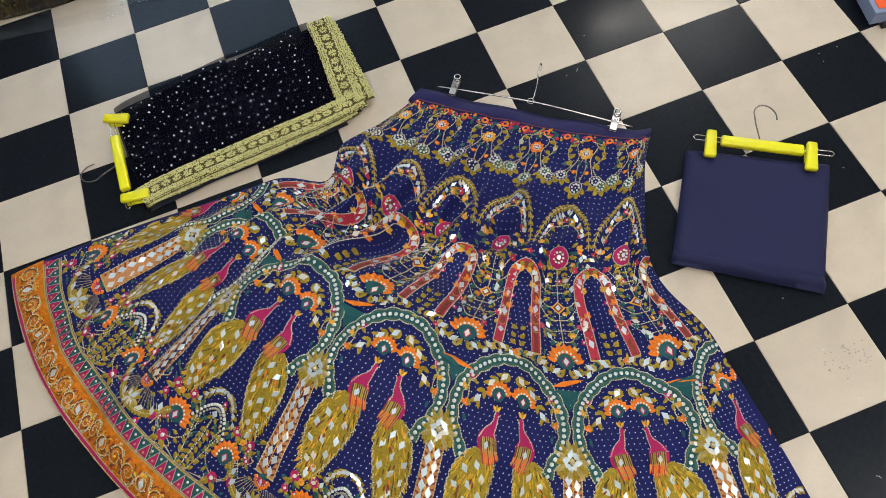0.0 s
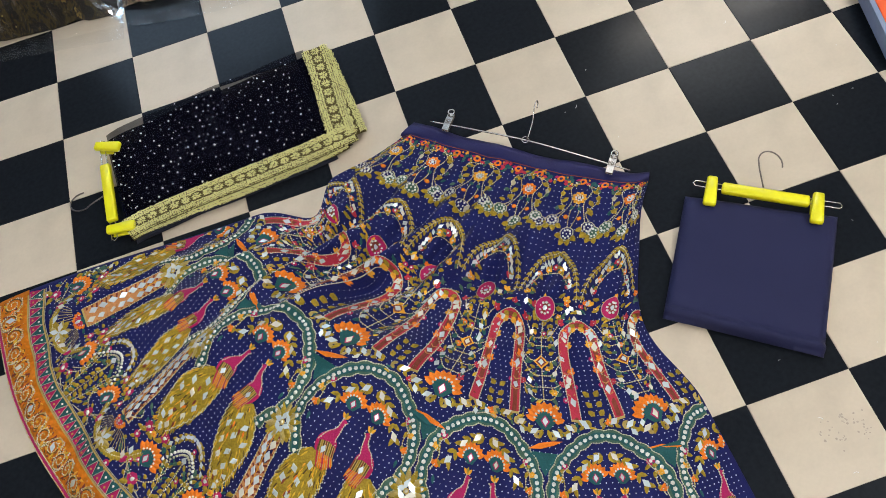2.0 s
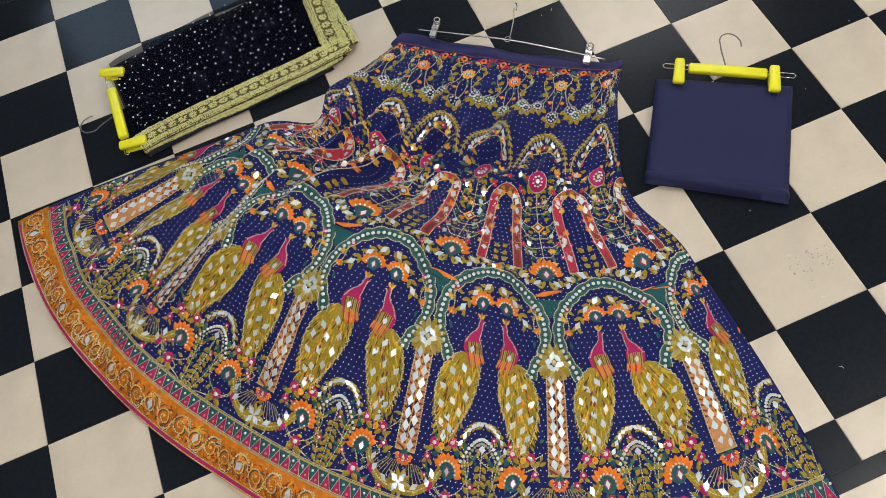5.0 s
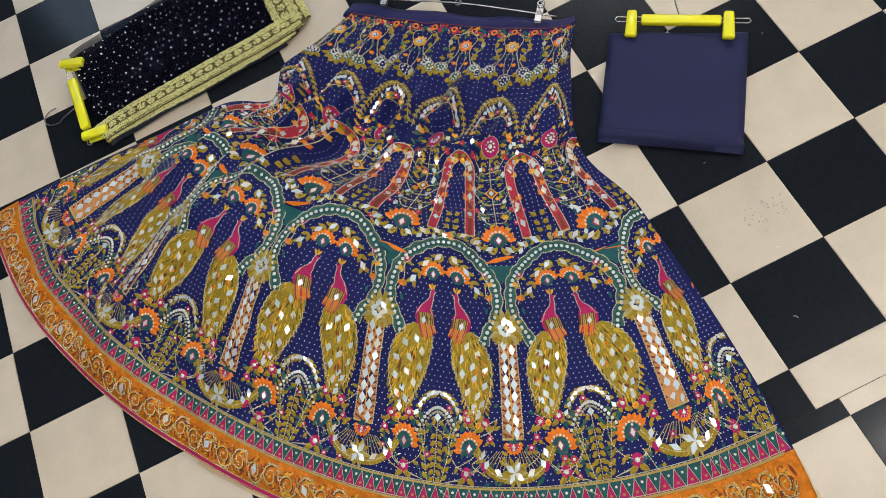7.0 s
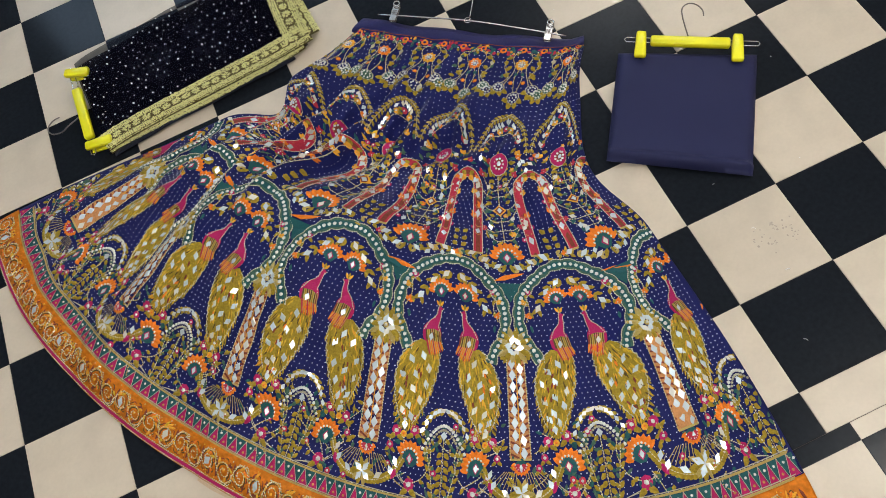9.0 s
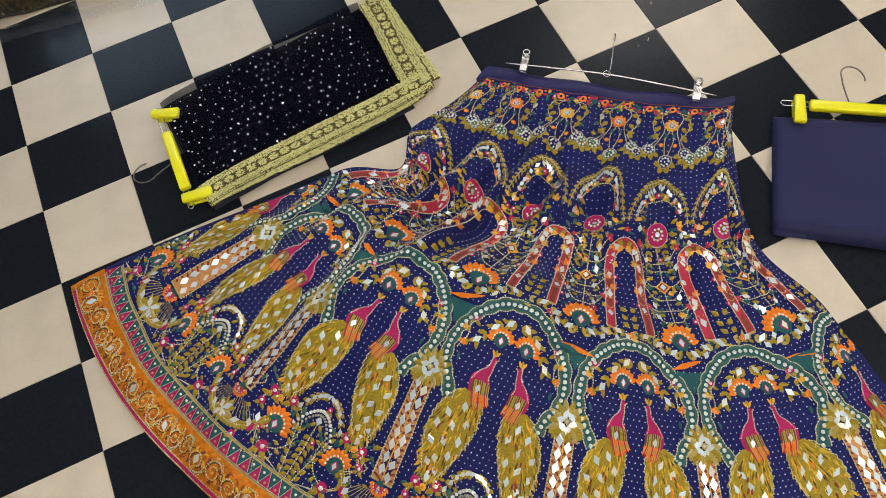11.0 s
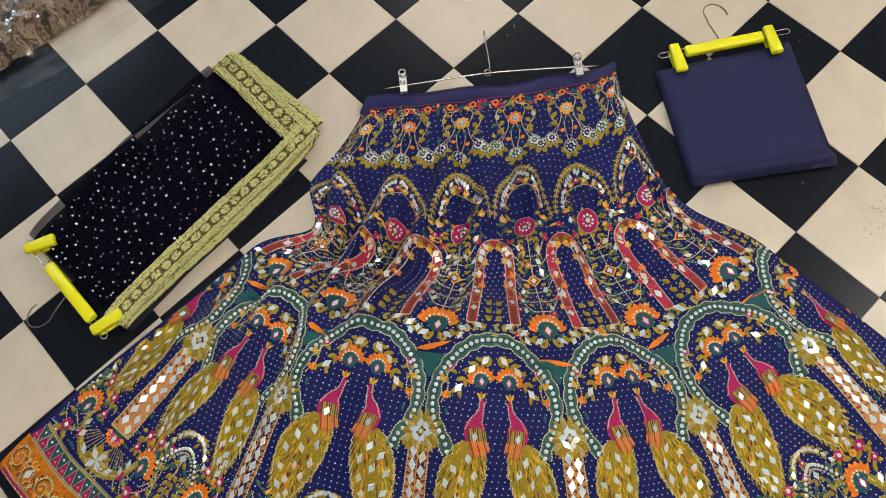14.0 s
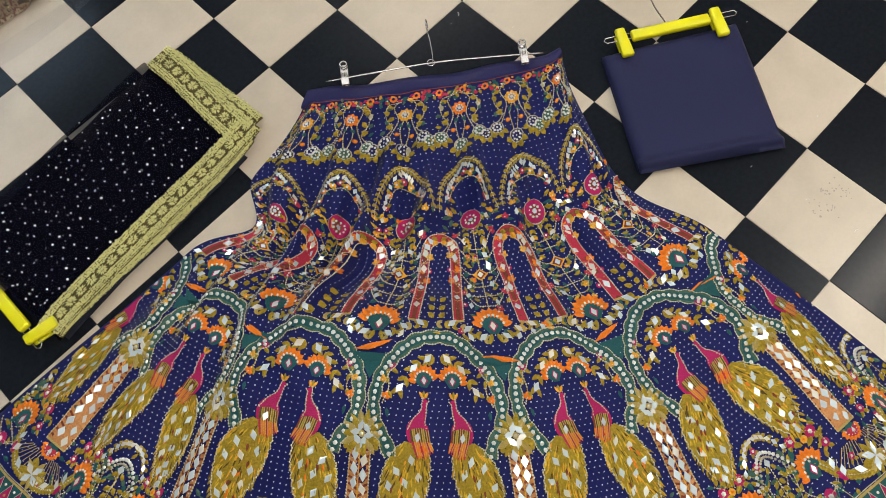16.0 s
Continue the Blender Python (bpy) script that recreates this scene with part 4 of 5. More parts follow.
def chevrons(k):
    for sg in (-1, 1):
        sw = Sew(k + 0.5, 0.885)
        for q in range(6):
            x, y = sg * (0.004 + q * 0.0075), 0.002 + 0.0014 * q * q
            for a in (0.5, -0.6):
                sw.leaf(x, y, 0.011, 0.0034, (0.5 + q * 0.12 if sg > 0 else math.pi - 0.5 - q * 0.12) + a, OLIVE, 0.0014)
            sw.chip(x, y + 0.001, 0.0034, 0.0058, -sg * (0.9 - q * 0.1) + RND.gauss(0, 0.15))
        for q in range(9):
            sw.bead(sg * (0.002 + q * 0.0046), 0.026 + 0.0005 * q * q + 0.001 * q, 0.0031, PEARL, 0.0022)
            sw.bead(sg * (0.002 + q * 0.0040), 0.033 + 0.0005 * q * q + 0.001 * q, 0.0024, SILVER, 0.0022)
        for q in range(5):
            sw.leaf(sg * (0.003 + q * 0.006), 0.046 + q * 0.006, 0.013, 0.0036, 0.8 if sg > 0 else 2.3, (OLIVE, GREEN, TEAL)[q % 3])
        for q in range(7):
            sw.leaf(sg * 0.002, 0.068 + q * 0.011, 0.013, 0.0042, math.pi / 2 - sg * 0.8, OLIVE)
        sw.leaf(sg * 0.044, 0.062, 0.018, 0.005, -math.pi / 2 + sg * 0.3, TEAL)
        sw.leaf(sg * 0.034, 0.052, 0.016, 0.0046, -math.pi / 2 - sg * 0.3, GREEN)
        if sg > 0:
            sw.chip(0, 0.042, 0.0058, 0.0066, 0)
            sw.line([(0, 0.04), (0, 0.142)], 0.0011, GOLD)
        sw.done("chevron_garland", "stacked chevrons of mirrors, pearls and gold leaves")


def scroll_corner(k, sg):
    sw = Sew(k + 0.5, 0.985)
    fan_flower(sw, sg * 0.062, -0.014, 0.0260, -1, sg * -0.35)
    for x, y, r in ((0.056, -0.060, 0.0095), (0.090, -0.054, 0.0090), (0.075, -0.074, 0.0080), (0.060, 0.024, 0.0105), (0.101, -0.030, 0.0066)):
        bud(sw, sg * x, y, r, PINK if r > 0.006 else RED)
    ringp = [(sg * (0.063 + 0.041 * math.cos(a)), -0.022 + 0.044 * math.sin(a)) for a in [q * math.pi * 1.55 / 16 + 1.2 for q in range(17)]]
    sw.line(ringp, 0.0010, GOLD)
    for q in range(1, 16, 2):
        sw.leaf(*ringp[q], 0.012, 0.0034, 1.2 + q * 0.3 * sg, (OLIVE, GREEN)[q % 4 == 1])
    for q in range(7):
        sw.leaf(sg * (0.014 + 0.0032 * q), 0.038 - q * 0.013, 0.013, 0.0036, -math.pi / 2 + sg * 0.7, OLIVE)
        sw.leaf(sg * (0.014 + 0.0032 * q), 0.038 - q * 0.013, 0.011, 0.0032, -math.pi / 2 - sg * 0.6, OLIVE if q % 2 else GREEN)
    sw.line(curve([(sg * 0.012, 0.042), (sg * 0.022, 0.0), (sg * 0.034, -0.045)]), 0.0011, GOLD)
    for q in range(5):
        sw.line(curve([(sg * 0.02, 0.040), (sg * (0.04 + q * 0.008), 0.036 - q * 0.003), (sg * (0.06 + q * 0.010), 0.034 - q * 0.010)], 4), 0.0005, SILVER, 0.0015)
    sw.leaf(sg * 0.088, 0.004, 0.020, 0.005, 1.1 if sg > 0 else 2.0, PINK, 0.0022)
    sw.chip(sg * 0.090, -0.006, 0.0044, 0.0075, 0.3 * sg)
    for q in range(9):
        sw.leaf(sg * RND.uniform(0.03, 0.11), RND.uniform(-0.085, 0.036), RND.uniform(0.009, 0.015), 0.0036, RND.uniform(0, 6.28), RND.choice((OLIVE, OLIVE, GREEN, TEAL)), 0.0012)
    sw.done("scroll_flower", "orange fan flower and pink buds in gold scrolls")


def swag(k):
    sw = Sew(k, 1.000)
    for sg in (-1, 1):
        line = curve([(0, 0.016), (sg * 0.030, 0.012), (sg * 0.056, -0.004), (sg * 0.072, -0.030)], 5)
        sw.line(line, 0.0011, GOLD)
        for q in range(0, len(line) - 1, 1):
            for a in (0.6, -0.6):
                sw.leaf(*line[q], 0.012, 0.0032, math.atan2(line[q + 1][1] - line[q][1], line[q + 1][0] - line[q][0]) + a, OLIVE, 0.0014)
        for q in range(7):
            x = sg * (0.014 + q * 0.0068)
            sw.line([(x * 0.55, -0.026), (x, 0.006 - q * 0.0022)], 0.00055, GOLD, 0.0018)
        sw.chip(sg * 0.030, 0.006, 0.0046, 0.0085, sg * 0.9)
        sw.chip(sg * 0.052, -0.006, 0.0046, 0.0080, -sg * 0.6)
    for q in range(10):
        a = q * math.pi / 5
        sw.leaf(0, 0.006, 0.024, 0.0048, a, OLIVE if q % 2 else GOLD, 0.0020)
    for q in range(4):
        a = q * math.pi / 2 + 0.6
        sw.chip(0.0095 * math.cos(a), 0.006 + 0.0095 * math.sin(a), 0.0048, 0.0090, a - math.pi / 2, None, 0.0040)
    sw.done("leaf_swag", "hanging swag of gold leaves with a mirror star")


def undergrowth(k):
    """Small leaves and buds that fill the ground between the larger motifs."""
    sw = Sew(k + 0.5, 0.50)
    W = wide_at(0.5)
    for q in range(120):
        x, y = RND.uniform(-W / 2, W / 2), RND.uniform(-0.115, 0.125)
        if abs(x) < 0.047 and -0.075 < y < 0.11:
            continue
        sw.leaf(x, y, RND.uniform(0.010, 0.020), RND.uniform(0.0020, 0.0034), RND.uniform(0, 6.28), RND.choice((OLIVE, OLIVE, GREEN, GREEN, TEAL, TEAL, OCHRE)), 0.0010)
        if q % 5 == 0:
            tulip(sw, x, y, RND.uniform(0.007, 0.010), RND.uniform(-2.4, -0.7), RND.choice((ORANGE, AMBER, AMBER, RED)))
        elif q % 7 == 0:
            sw.chip(x, y, 0.0040, 0.0062, RND.uniform(-1, 1))
        elif q % 11 == 0:
            bud(sw, x, y, 0.0050)
    sw.done("small_foliage", "small green and gold leaves with orange buds")
    sw = Sew(k + 0.5, 0.965)
    W = wide_at(0.965)
    for q in range(76):
        x, y = RND.uniform(-W / 2, W / 2), RND.uniform(-0.065, 0.060)
        if W / 2 - abs(x) < 0.026 and y < -0.01:
            continue
        sw.leaf(x, y, RND.uniform(0.009, 0.017), RND.uniform(0.0022, 0.0036), RND.uniform(0, 6.28), RND.choice((OLIVE, OLIVE, GREEN, TEAL, TEAL)), 0.0010)
        if q % 9 == 0:
            bud(sw, x, y, RND.uniform(0.004, 0.0065), RND.choice((PINK, RED, PINK)))
        if q % 6 == 0:
            sw.line(curve([(x, y), (x + RND.uniform(-0.02, 0.02), y + 0.012), (x + RND.uniform(-0.03, 0.03), y + 0.03)], 4), 0.0007, GOLD, 0.0016)
    sw.done("small_foliage", "small green and gold leaves with pink buds")


for k in range(-2, 6):
    if k <= 4:
        undergrowth(k)
        for f in (flower_spray, ogee, medallion, blossom_tree, cup_flower, star, pillar, swag):
            f(k)
    if k <= 4:
        for f in (red_arch, scalloped_arch, chevrons):
            f(k)
        for sg in (-1, 1):
            plume(k, sg)
            scroll_corner(k, sg)

# triangle trim above the hem border
sw = Sew(0, 1.044)
wid = wide_at(1.044)
N = int((UMAX - UMIN) * wid / 0.0212)
triangles = []
for q in range(N):
    x = UMIN * wid + (q + 0.5) * 0.0212
    sw.u0, x = x / wid, 0
    for pts, m in (([(x - 0.0092, 0.0128), (x + 0.0092, 0.0128), (x, -0.0110)], PINK), ([(x + 0.0014, -0.0128), (x + 0.0198, -0.0128), (x + 0.0106, 0.0108)], TEAL)):
        tri = Sew(sw.u0, 1.044)
        tri.poly(pts, m, 0.0016)
        triangles.append(tri)
    for a, b in ((-0.0106, 0.0), (0.0, 0.0106)):
        sw.line([(x + a, 0.0128 if a < 0 else -0.0128), (x + b, -0.0128 if a < 0 else 0.0128)], 0.0006, SILVER, 0.0024)
    sw.bead(x, 0.0055, 0.0024, TAN, 0.0022)
    sw.bead(x + 0.0106, -0.0060, 0.0024, PEARL, 0.0022)
sw.u0 = 0
span = [UMIN * wid + (UMAX - UMIN) * wid * q / 320 for q in range(321)]
for y in (-0.0145, 0.0142):
    sw.line([(x, y) for x in span], 0.0016, GOLD, 0.0026)
    sw.line([(x, y - 0.003) for x in span], 0.0006, SILVER, 0.0026)
trim = sw.done("triangle_trim", "row of pink and teal triangles edged with gold")
for tri in triangles:
    tri.done("trim_triangle", "", trim)

# scrollwork on the orange border
sw = Sew(0, 1.088)
wid = wide_at(1.088)
run = UMIN * wid + 0.02
q = 0
while run < UMAX * wid - 0.01:
    sw.u0, x = run / wid, 0
    up = 1 if q % 2 else -1
    spiral = [(x + (0.0185 - 0.00075 * t) * math.cos(t * 0.55 * up), up * 0.002 + (0.0195 - 0.0008 * t) * math.sin(t * 0.55 * up)) for t in range(22)]
    sw.line(spiral, [0.0015 - 0.00005 * t for t in range(22)], AMBER if q % 3 else OCHRE, 0.0030)
    # brown copy set off beneath the spiral: shading drawn into the scrollwork
    sw.line([(a + 0.0022, b + 0.0018) for a, b in spiral[:15]], 0.0012, BROWN, 0.0028)
    sw.line(spiral, 0.0010, GOLD, 0.0036)
    sw.line([(x - 0.018, -up * 0.004), (x - 0.006, up * 0.019), (x + 0.012, up * 0.020), (x + 0.021, up * 0.006)], 0.0010, GOLD, 0.0032)
    for t in range(9):
        a = t * 0.7 + RND.gauss(0, 0.15)
        cx, cy, r = x + 0.0125 * math.cos(a), 0.014 * math.sin(a), RND.uniform(0.0035, 0.0055)
        sw.line([(cx + r * math.cos(a + 0.9 * w), cy + r * math.sin(a + 0.9 * w)) for w in (-1, -0.3, 0.4, 1.1, 1.8)], [0.0003, 0.0008, 0.0010, 0.0007, 0.0003], BROWN if t % 2 else RUST, 0.0034)
    for t in range(6):
        a = RND.uniform(0, 6.28)
        sw.leaf(x + 0.012 * math.cos(a), 0.012 * math.sin(a), RND.uniform(0.008, 0.016), 0.0026, a + 1.2, RND.choice((AMBER, RUST, ORANGE, AMBER, OCHRE)), 0.0032)
    sw.leaf(x + 0.019, -up * 0.018, 0.020, 0.003, up * 1.2, RUST, 0.0026)
    if q % 3 == 1:
        sw.chip(x, 0.0, 0.0056, 0.0090, RND.uniform(-0.7, 0.7), None, 0.0048)
    elif q % 3 == 2:
        sw.bead(x, 0, 0.003, AMBER, 0.0034)
    run += 0.036
    q += 1
# loose beads over the border; the pale ones are painted sparkle
for q in range(620):
    sw.u0 = RND.uniform(UMIN + 0.05, UMAX - 0.05)
    sw.bead(0, RND.uniform(-0.024, 0.021), RND.uniform(0.0008, 0.0016), RND.choice((AMBER, OCHRE, SPARK, GOLD, RUST)), 0.0034)
sw.u0 = 0
span = [UMIN * wid + (UMAX - UMIN) * wid * t / 320 for t in range(321)]
sw.line([(t, 0.0225) for t in span], 0.0010, GOLD, 0.0032)
sw.line([(t, 0.0270) for t in span], 0.0030, PINK, 0.0026)
sw.line([(t, 0.0302) for t in span], 0.0008, GOLD, 0.0032)
sw.done("border_scrollwork", "amber and gold scroll embroidery with mirrors")

# ---- hangers ----


def hook(base, up, side, size, lift, m, parent):
    """A wire hook that starts at base, runs along up and bends over to side."""
    b, U, S = Vector(base), Vector(up).normalized(), Vector(side).normalized()
    pts = [b, b + U * size * 0.45 + Vector((0, 0, lift * 0.5))]
    for k in range(11):
        a = math.pi - k * math.pi * 1.15 / 10
        c = b + U * size * 0.62 + S * size * 0.28
        pts.append(c + S * math.cos(a) * size * 0.28 + U * math.sin(a) * size * 0.34 + Vector((0, 0, lift)))
    return part("hook", tube(bezier(pts, 4), 0.0014, 8), m, parent, "bent wire hook")


def clip_hanger(name, label, wl, wr, bl, br, clips, hk, z):
    """A wire hanger with a yellow plastic sleeve and two yellow clips."""
    t = thing(name, label, "hanger", "yellow clip hangers")
    wl, wr, bl, br = (Vector((*p, z)) for p in (wl, wr, bl, br))
    d = (wr - wl).normalized()
    nrm = Vector((-d.y, d.x, 0)) * 0.0055
    loop = [wl - nrm, wr - nrm, wr + d * 0.004, wr + nrm, wl + nrm, wl - d * 0.004]
    part("wire_frame", tube(loop, 0.0012, 8, True), STEEL, t, "steel wire loop")
    L = (br - bl).length
    bm = rounded_box(L, 0.021, 0.014, 0.004)
    ob = smooth(part("sleeve", bm, YELLOW, t, "fluorescent yellow plastic sleeve"))
    ob.matrix_basis = Matrix.Translation((bl + br) / 2 + Vector((0, 0, 0.003))) @ Matrix.Rotation(math.atan2(d.y, d.x), 4, "Z")
    for a, b in clips:
        a, b = Vector((*a, z + 0.006)), Vector((*b, z + 0.004))
        v = b - a
        bm = rounded_box(v.length, 0.021, 0.012, 0.004)
        for vert in bm.verts:
            vert.co.z += 0.0025 * (1 - (2 * vert.co.x / v.length) ** 2)
            vert.co.y *= 1 + 0.12 * (2 * vert.co.x / v.length)
        ob = smooth(part("clip", bm, YELLOW, t, "yellow plastic clip"))
        ob.matrix_basis = Matrix.Translation((a + b) / 2) @ Matrix.Rotation(math.atan2(v.y, v.x), 4, "Z")
        low = rounded_box(v.length * 0.8, 0.017, 0.005, 0.002)
        ob2 = part("clip_jaw", low, YELLOW, t)
        ob2.matrix_basis = Matrix.Translation((a + b) / 2 - Vector((0, 0, 0.016))) @ Matrix.Rotation(math.atan2(v.y, v.x), 4, "Z")
    hook(*hk, t)
    return t


clip_hanger("clip_hanger", "yellow plastic clip hanger holding the folded navy blouse cloth", (0.099, -0.277), (0.307, -0.412), (0.136, -0.305), (0.262, -0.387),
            (((0.131, -0.279), (0.098, -0.330)), ((0.284, -0.378), (0.250, -0.430))), ((0.205, -0.330, 0.026), (0.25, 0.97, 0), (1, -0.35, 0), 0.072, 0.012, DARKSTEEL), 0.026)
clip_hanger("clip_hanger", "yellow plastic clip hanger gripping the folded sequinned net veil", (-0.985, 0.272), (-0.985, 0.026), (-0.984, 0.207), (-0.982, 0.066),
            (((-0.998, 0.262), (-0.946, 0.240)), ((-0.996, 0.047), (-0.938, 0.038))), ((-0.994, 0.140, 0.020), (-1, -0.25, 0), (-0.35, 1, 0), 0.076, -0.008, DARKSTEEL), 0.024)

hanger = thing("wire_hanger", "thin silver wire skirt hanger with two metal clips", "hanger")
bar = [(-0.316, 0.048, 0.024), (-0.25, 0.0, 0.026), (-0.154, -0.072, 0.028), (-0.07, -0.143, 0.026), (0.002, -0.207, 0.024)]
part("bar", tube(bezier(bar, 6), 0.0017, 8), STEEL, hanger, "silver wire bar")
part("hook", tube(bezier([(-0.154, -0.072, 0.029), (-0.147, -0.066, 0.037), (-0.130, -0.043, 0.045), (-0.123, -0.030, 0.054), (-0.116, -0.020, 0.062), (-0.110, -0.013, 0.060), (-0.108, -0.013, 0.051), (-0.113, -0.020, 0.045)], 5), 0.0012, 8), STEEL, hanger, "bent wire hook")
part("hook_loop", tube([Vector((-0.156 + 0.007 * math.cos(a), -0.07 + 0.007 * math.sin(a), 0.029)) for a in [k * math.pi / 5 for k in range(10)]], 0.001, 6, True), STEEL, hanger)
for a, b in (((-0.270, 0.047), (-0.296, 0.014)), ((-0.012, -0.166), (-0.038, -0.199))):
    a, b = Vector((*a, 0.034)), Vector((*b, 0.026))
    v = b - a
    turn = Matrix.Rotation(math.atan2(v.y, v.x), 4, "Z")
    bm = rounded_box(v.length, 0.015, 0.0025, 0.0008, 1)
    for vert in bm.verts:
        k = vert.co.x / v.length
        vert.co.y *= 0.72 + 0.55 * abs(k - 0.05)
        vert.co.z += 0.006 * math.cos(k * 4)
    cl = part("clip", bm, STEEL, hanger, "pressed steel clip")
    cl.matrix_basis = Matrix.Translation((a + b) / 2) @ turn
    bm = rounded_box(v.length * 0.95, 0.014, 0.002, 0.0006, 1)
    part("clip_eye", tube([Vector((-v.length * 0.47 + 0.0062 * math.cos(q), 0.0062 * math.sin(q), 0.0030)) for q in [n * math.pi / 7 for n in range(14)]], 0.0018, 6, True), STEEL, cl)
    cl2 = part("clip_back", bm, STEEL, hanger)
    cl2.matrix_basis = Matrix.Translation((a + b) / 2 - Vector((0, 0, 0.008))) @ turn
    part("spring", tube([Vector((0.004 * math.cos(k), -0.006 + k * 0.00045, 0.004 * math.sin(k))) for k in np.arange(0, 26, 0.6)], 0.0006, 5), DARKSTEEL, cl)

# ---- folded blouse cloth ----
blouse = thing("folded_blouse_cloth", "plain navy blouse cloth folded square under a yellow hanger", "cloth")
TL, TR, BL, BR = Vector((0.076, -0.289)), Vector((0.300, -0.425)), Vector((-0.062, -0.491)), Vector((0.149, -0.643))


def cloth_at(f, g):
    return (TL * (1 - f) + TR * f) * (1 - g) + (BL * (1 - f) + BR * f) * g


for nm, z0, thick, grow in (("lower_fold", 0.001, 0.009, 0.0), ("upper_fold", 0.0105, 0.010, 0.006)):
    bm = bmesh.new()
    N, M = 36, 44
    top = []
    for i in range(N + 1):
        line = []
        for j in range(M + 1):
            f, g = i / N, j / M
            p = cloth_at(-grow * 0.4 + f * (1 + grow * 0.8), g * (1 + (grow * 1.5 if nm == "upper_fold" else -0.02)))
            e = min(f, 1 - f, g * 1.2) * 0.26
            bulge = 0.010 * math.exp(-((g - 0.945) / 0.030) ** 2) + 0.0015 * math.sin(f * 7 + g * 4) + 0.001 * noise.noise(Vector((f * 6, g * 6, z0 * 50)))
            z = z0 + thick * ease(-0.002, 0.012, e) * (1 if g < 0.97 else math.sqrt(max(0, 1 - ((g - 0.97) / 0.03) ** 2)) * 0.95 + 0.05) + bulge * (nm == "upper_fold")
            line.append(bm.verts.new((p.x, p.y, z)))
        top.append(line)
    for i in range(N):
        for j in range(M):
            bm.faces.new((top[i][j], top[i][j + 1], top[i + 1][j + 1], top[i + 1][j])).smooth = True
    rim = [top[i][0] for i in range(N + 1)] + [top[N][j] for j in range(1, M + 1)] + [top[i][M] for i in range(N - 1, -1, -1)] + [top[0][j] for j in range(M - 1, 0, -1)]
    low = [bm.verts.new((v.co.x, v.co.y, z0)) for v in rim]
    for k in range(len(rim)):
        bm.faces.new((rim[k], rim[(k + 1) % len(rim)], low[(k + 1) % len(rim)], low[k]))
    bmesh.ops.recalc_face_normals(bm, faces=list(bm.faces))
    part(nm, bm, BLOUSE, blouse)

# ---- folded net veil ----
veil = thing("folded_net_veil", "black net veil with silver sequins and broad gold lace border", "veil")


def lower_line(f, off=0.0):
    """The veil's lower edge, from the hanger (0) to the corner (1)."""
    x = -0.958 + f * 0.490
    y = 0.002 + 0.045 * (max(0, f) + 0.01) ** 0.45 + 0.010 * max(0, f) ** 6 - off
    return Vector((x, y))


def veil_at(f, g):
    """f from the hanger to the lace end, g from the lower edge to the upper."""
    low = lower_line(f)
    up = Vector((-0.984 + f * 0.468, 0.292 + 0.056 * (max(0, f) + 0.001) ** 0.6))
    return low.lerp(up, g)


def net_layer(nm, f0, f1, g0, g1, z, m, rise, seed, taper=0.0):
    bm = bmesh.new()
    N, M = 48, 32
    grid = []
    for i in range(N + 1):
        line = []
        for j in range(M + 1):
            f = f0 + (f1 - f0) * i / N
            g = g0 + (g1 + taper * f - g0) * j / M
            p = veil_at(f, g)
            e = min(i / N, 1 - i / N, j / M, 1 - j / M)
            zz = z + rise * ease(0, 0.06, e) + 0.0022 * noise.noise(Vector((f * 8 + seed, g * 5, 0))) + 0.0015 * math.sin(f * 17 + g * 9 + seed)
            line.append(bm.verts.new((p.x, p.y, max(zz, 0.002))))
        grid.append(line)
    for i in range(N):
        for j in range(M):
            bm.faces.new((grid[i][j], grid[i][j + 1], grid[i + 1][j + 1], grid[i + 1][j])).smooth = True
    return part(nm, bm, m, veil)


net_layer("inner_folds", 0.02, 0.97, 0.05, 0.84, 0.005, NETBACK, 0.009, 1)
net_layer("net_fold", 0.0, 0.98, 0.03, 0.95, 0.010, NET, 0.010, 5, 0.0)
net_layer("net_top", 0.01, 0.99, 0.10, 1.0, 0.013, NETEDGE, 0.012, 9)
rnd = random.Random(4)
for nm, high, off, share in (("sequin_layer", 0.0300, 0.0, 0.85), ("sunken_sequin_layer", 0.0222, 0.4, 0.4)):
    discs = bmesh.new()
    for row in range(17):
        for col in range(28):
            d, e = (col + 0.5 * (row % 2) + off) * 0.0225 + rnd.gauss(0, 0.0030), (row + off) * 0.0172 + 0.045 + rnd.gauss(0, 0.0030)
            f, g = d / 0.49 + 0.01, e / 0.29
            if not (0.02 < f < 0.90 and 0.15 < g < 0.97 - 0.10 * rnd.random()) or rnd.random() > share:
                continue
            p = veil_at(f, g)
            r = rnd.choice((0.0014, 0.0017, 0.0020, 0.0020, 0.0025))
            tilt = Matrix.Rotation(rnd.gauss(0, 0.35), 3, "X") @ Matrix.Rotation(rnd.gauss(0, 0.35), 3, "Y")
            discs.faces.new([discs.verts.new(Vector((p.x, p.y, high + rnd.uniform(-0.0008, 0.001))) + tilt @ Vector((r * math.cos(a), r * math.sin(a), 0))) for a in [k * math.pi / 3 for k in range(6)]])
    tagged(part(nm, discs, VEIL_SEQUIN, veil, "round silver sequins in loose rows"), kind="stuff")


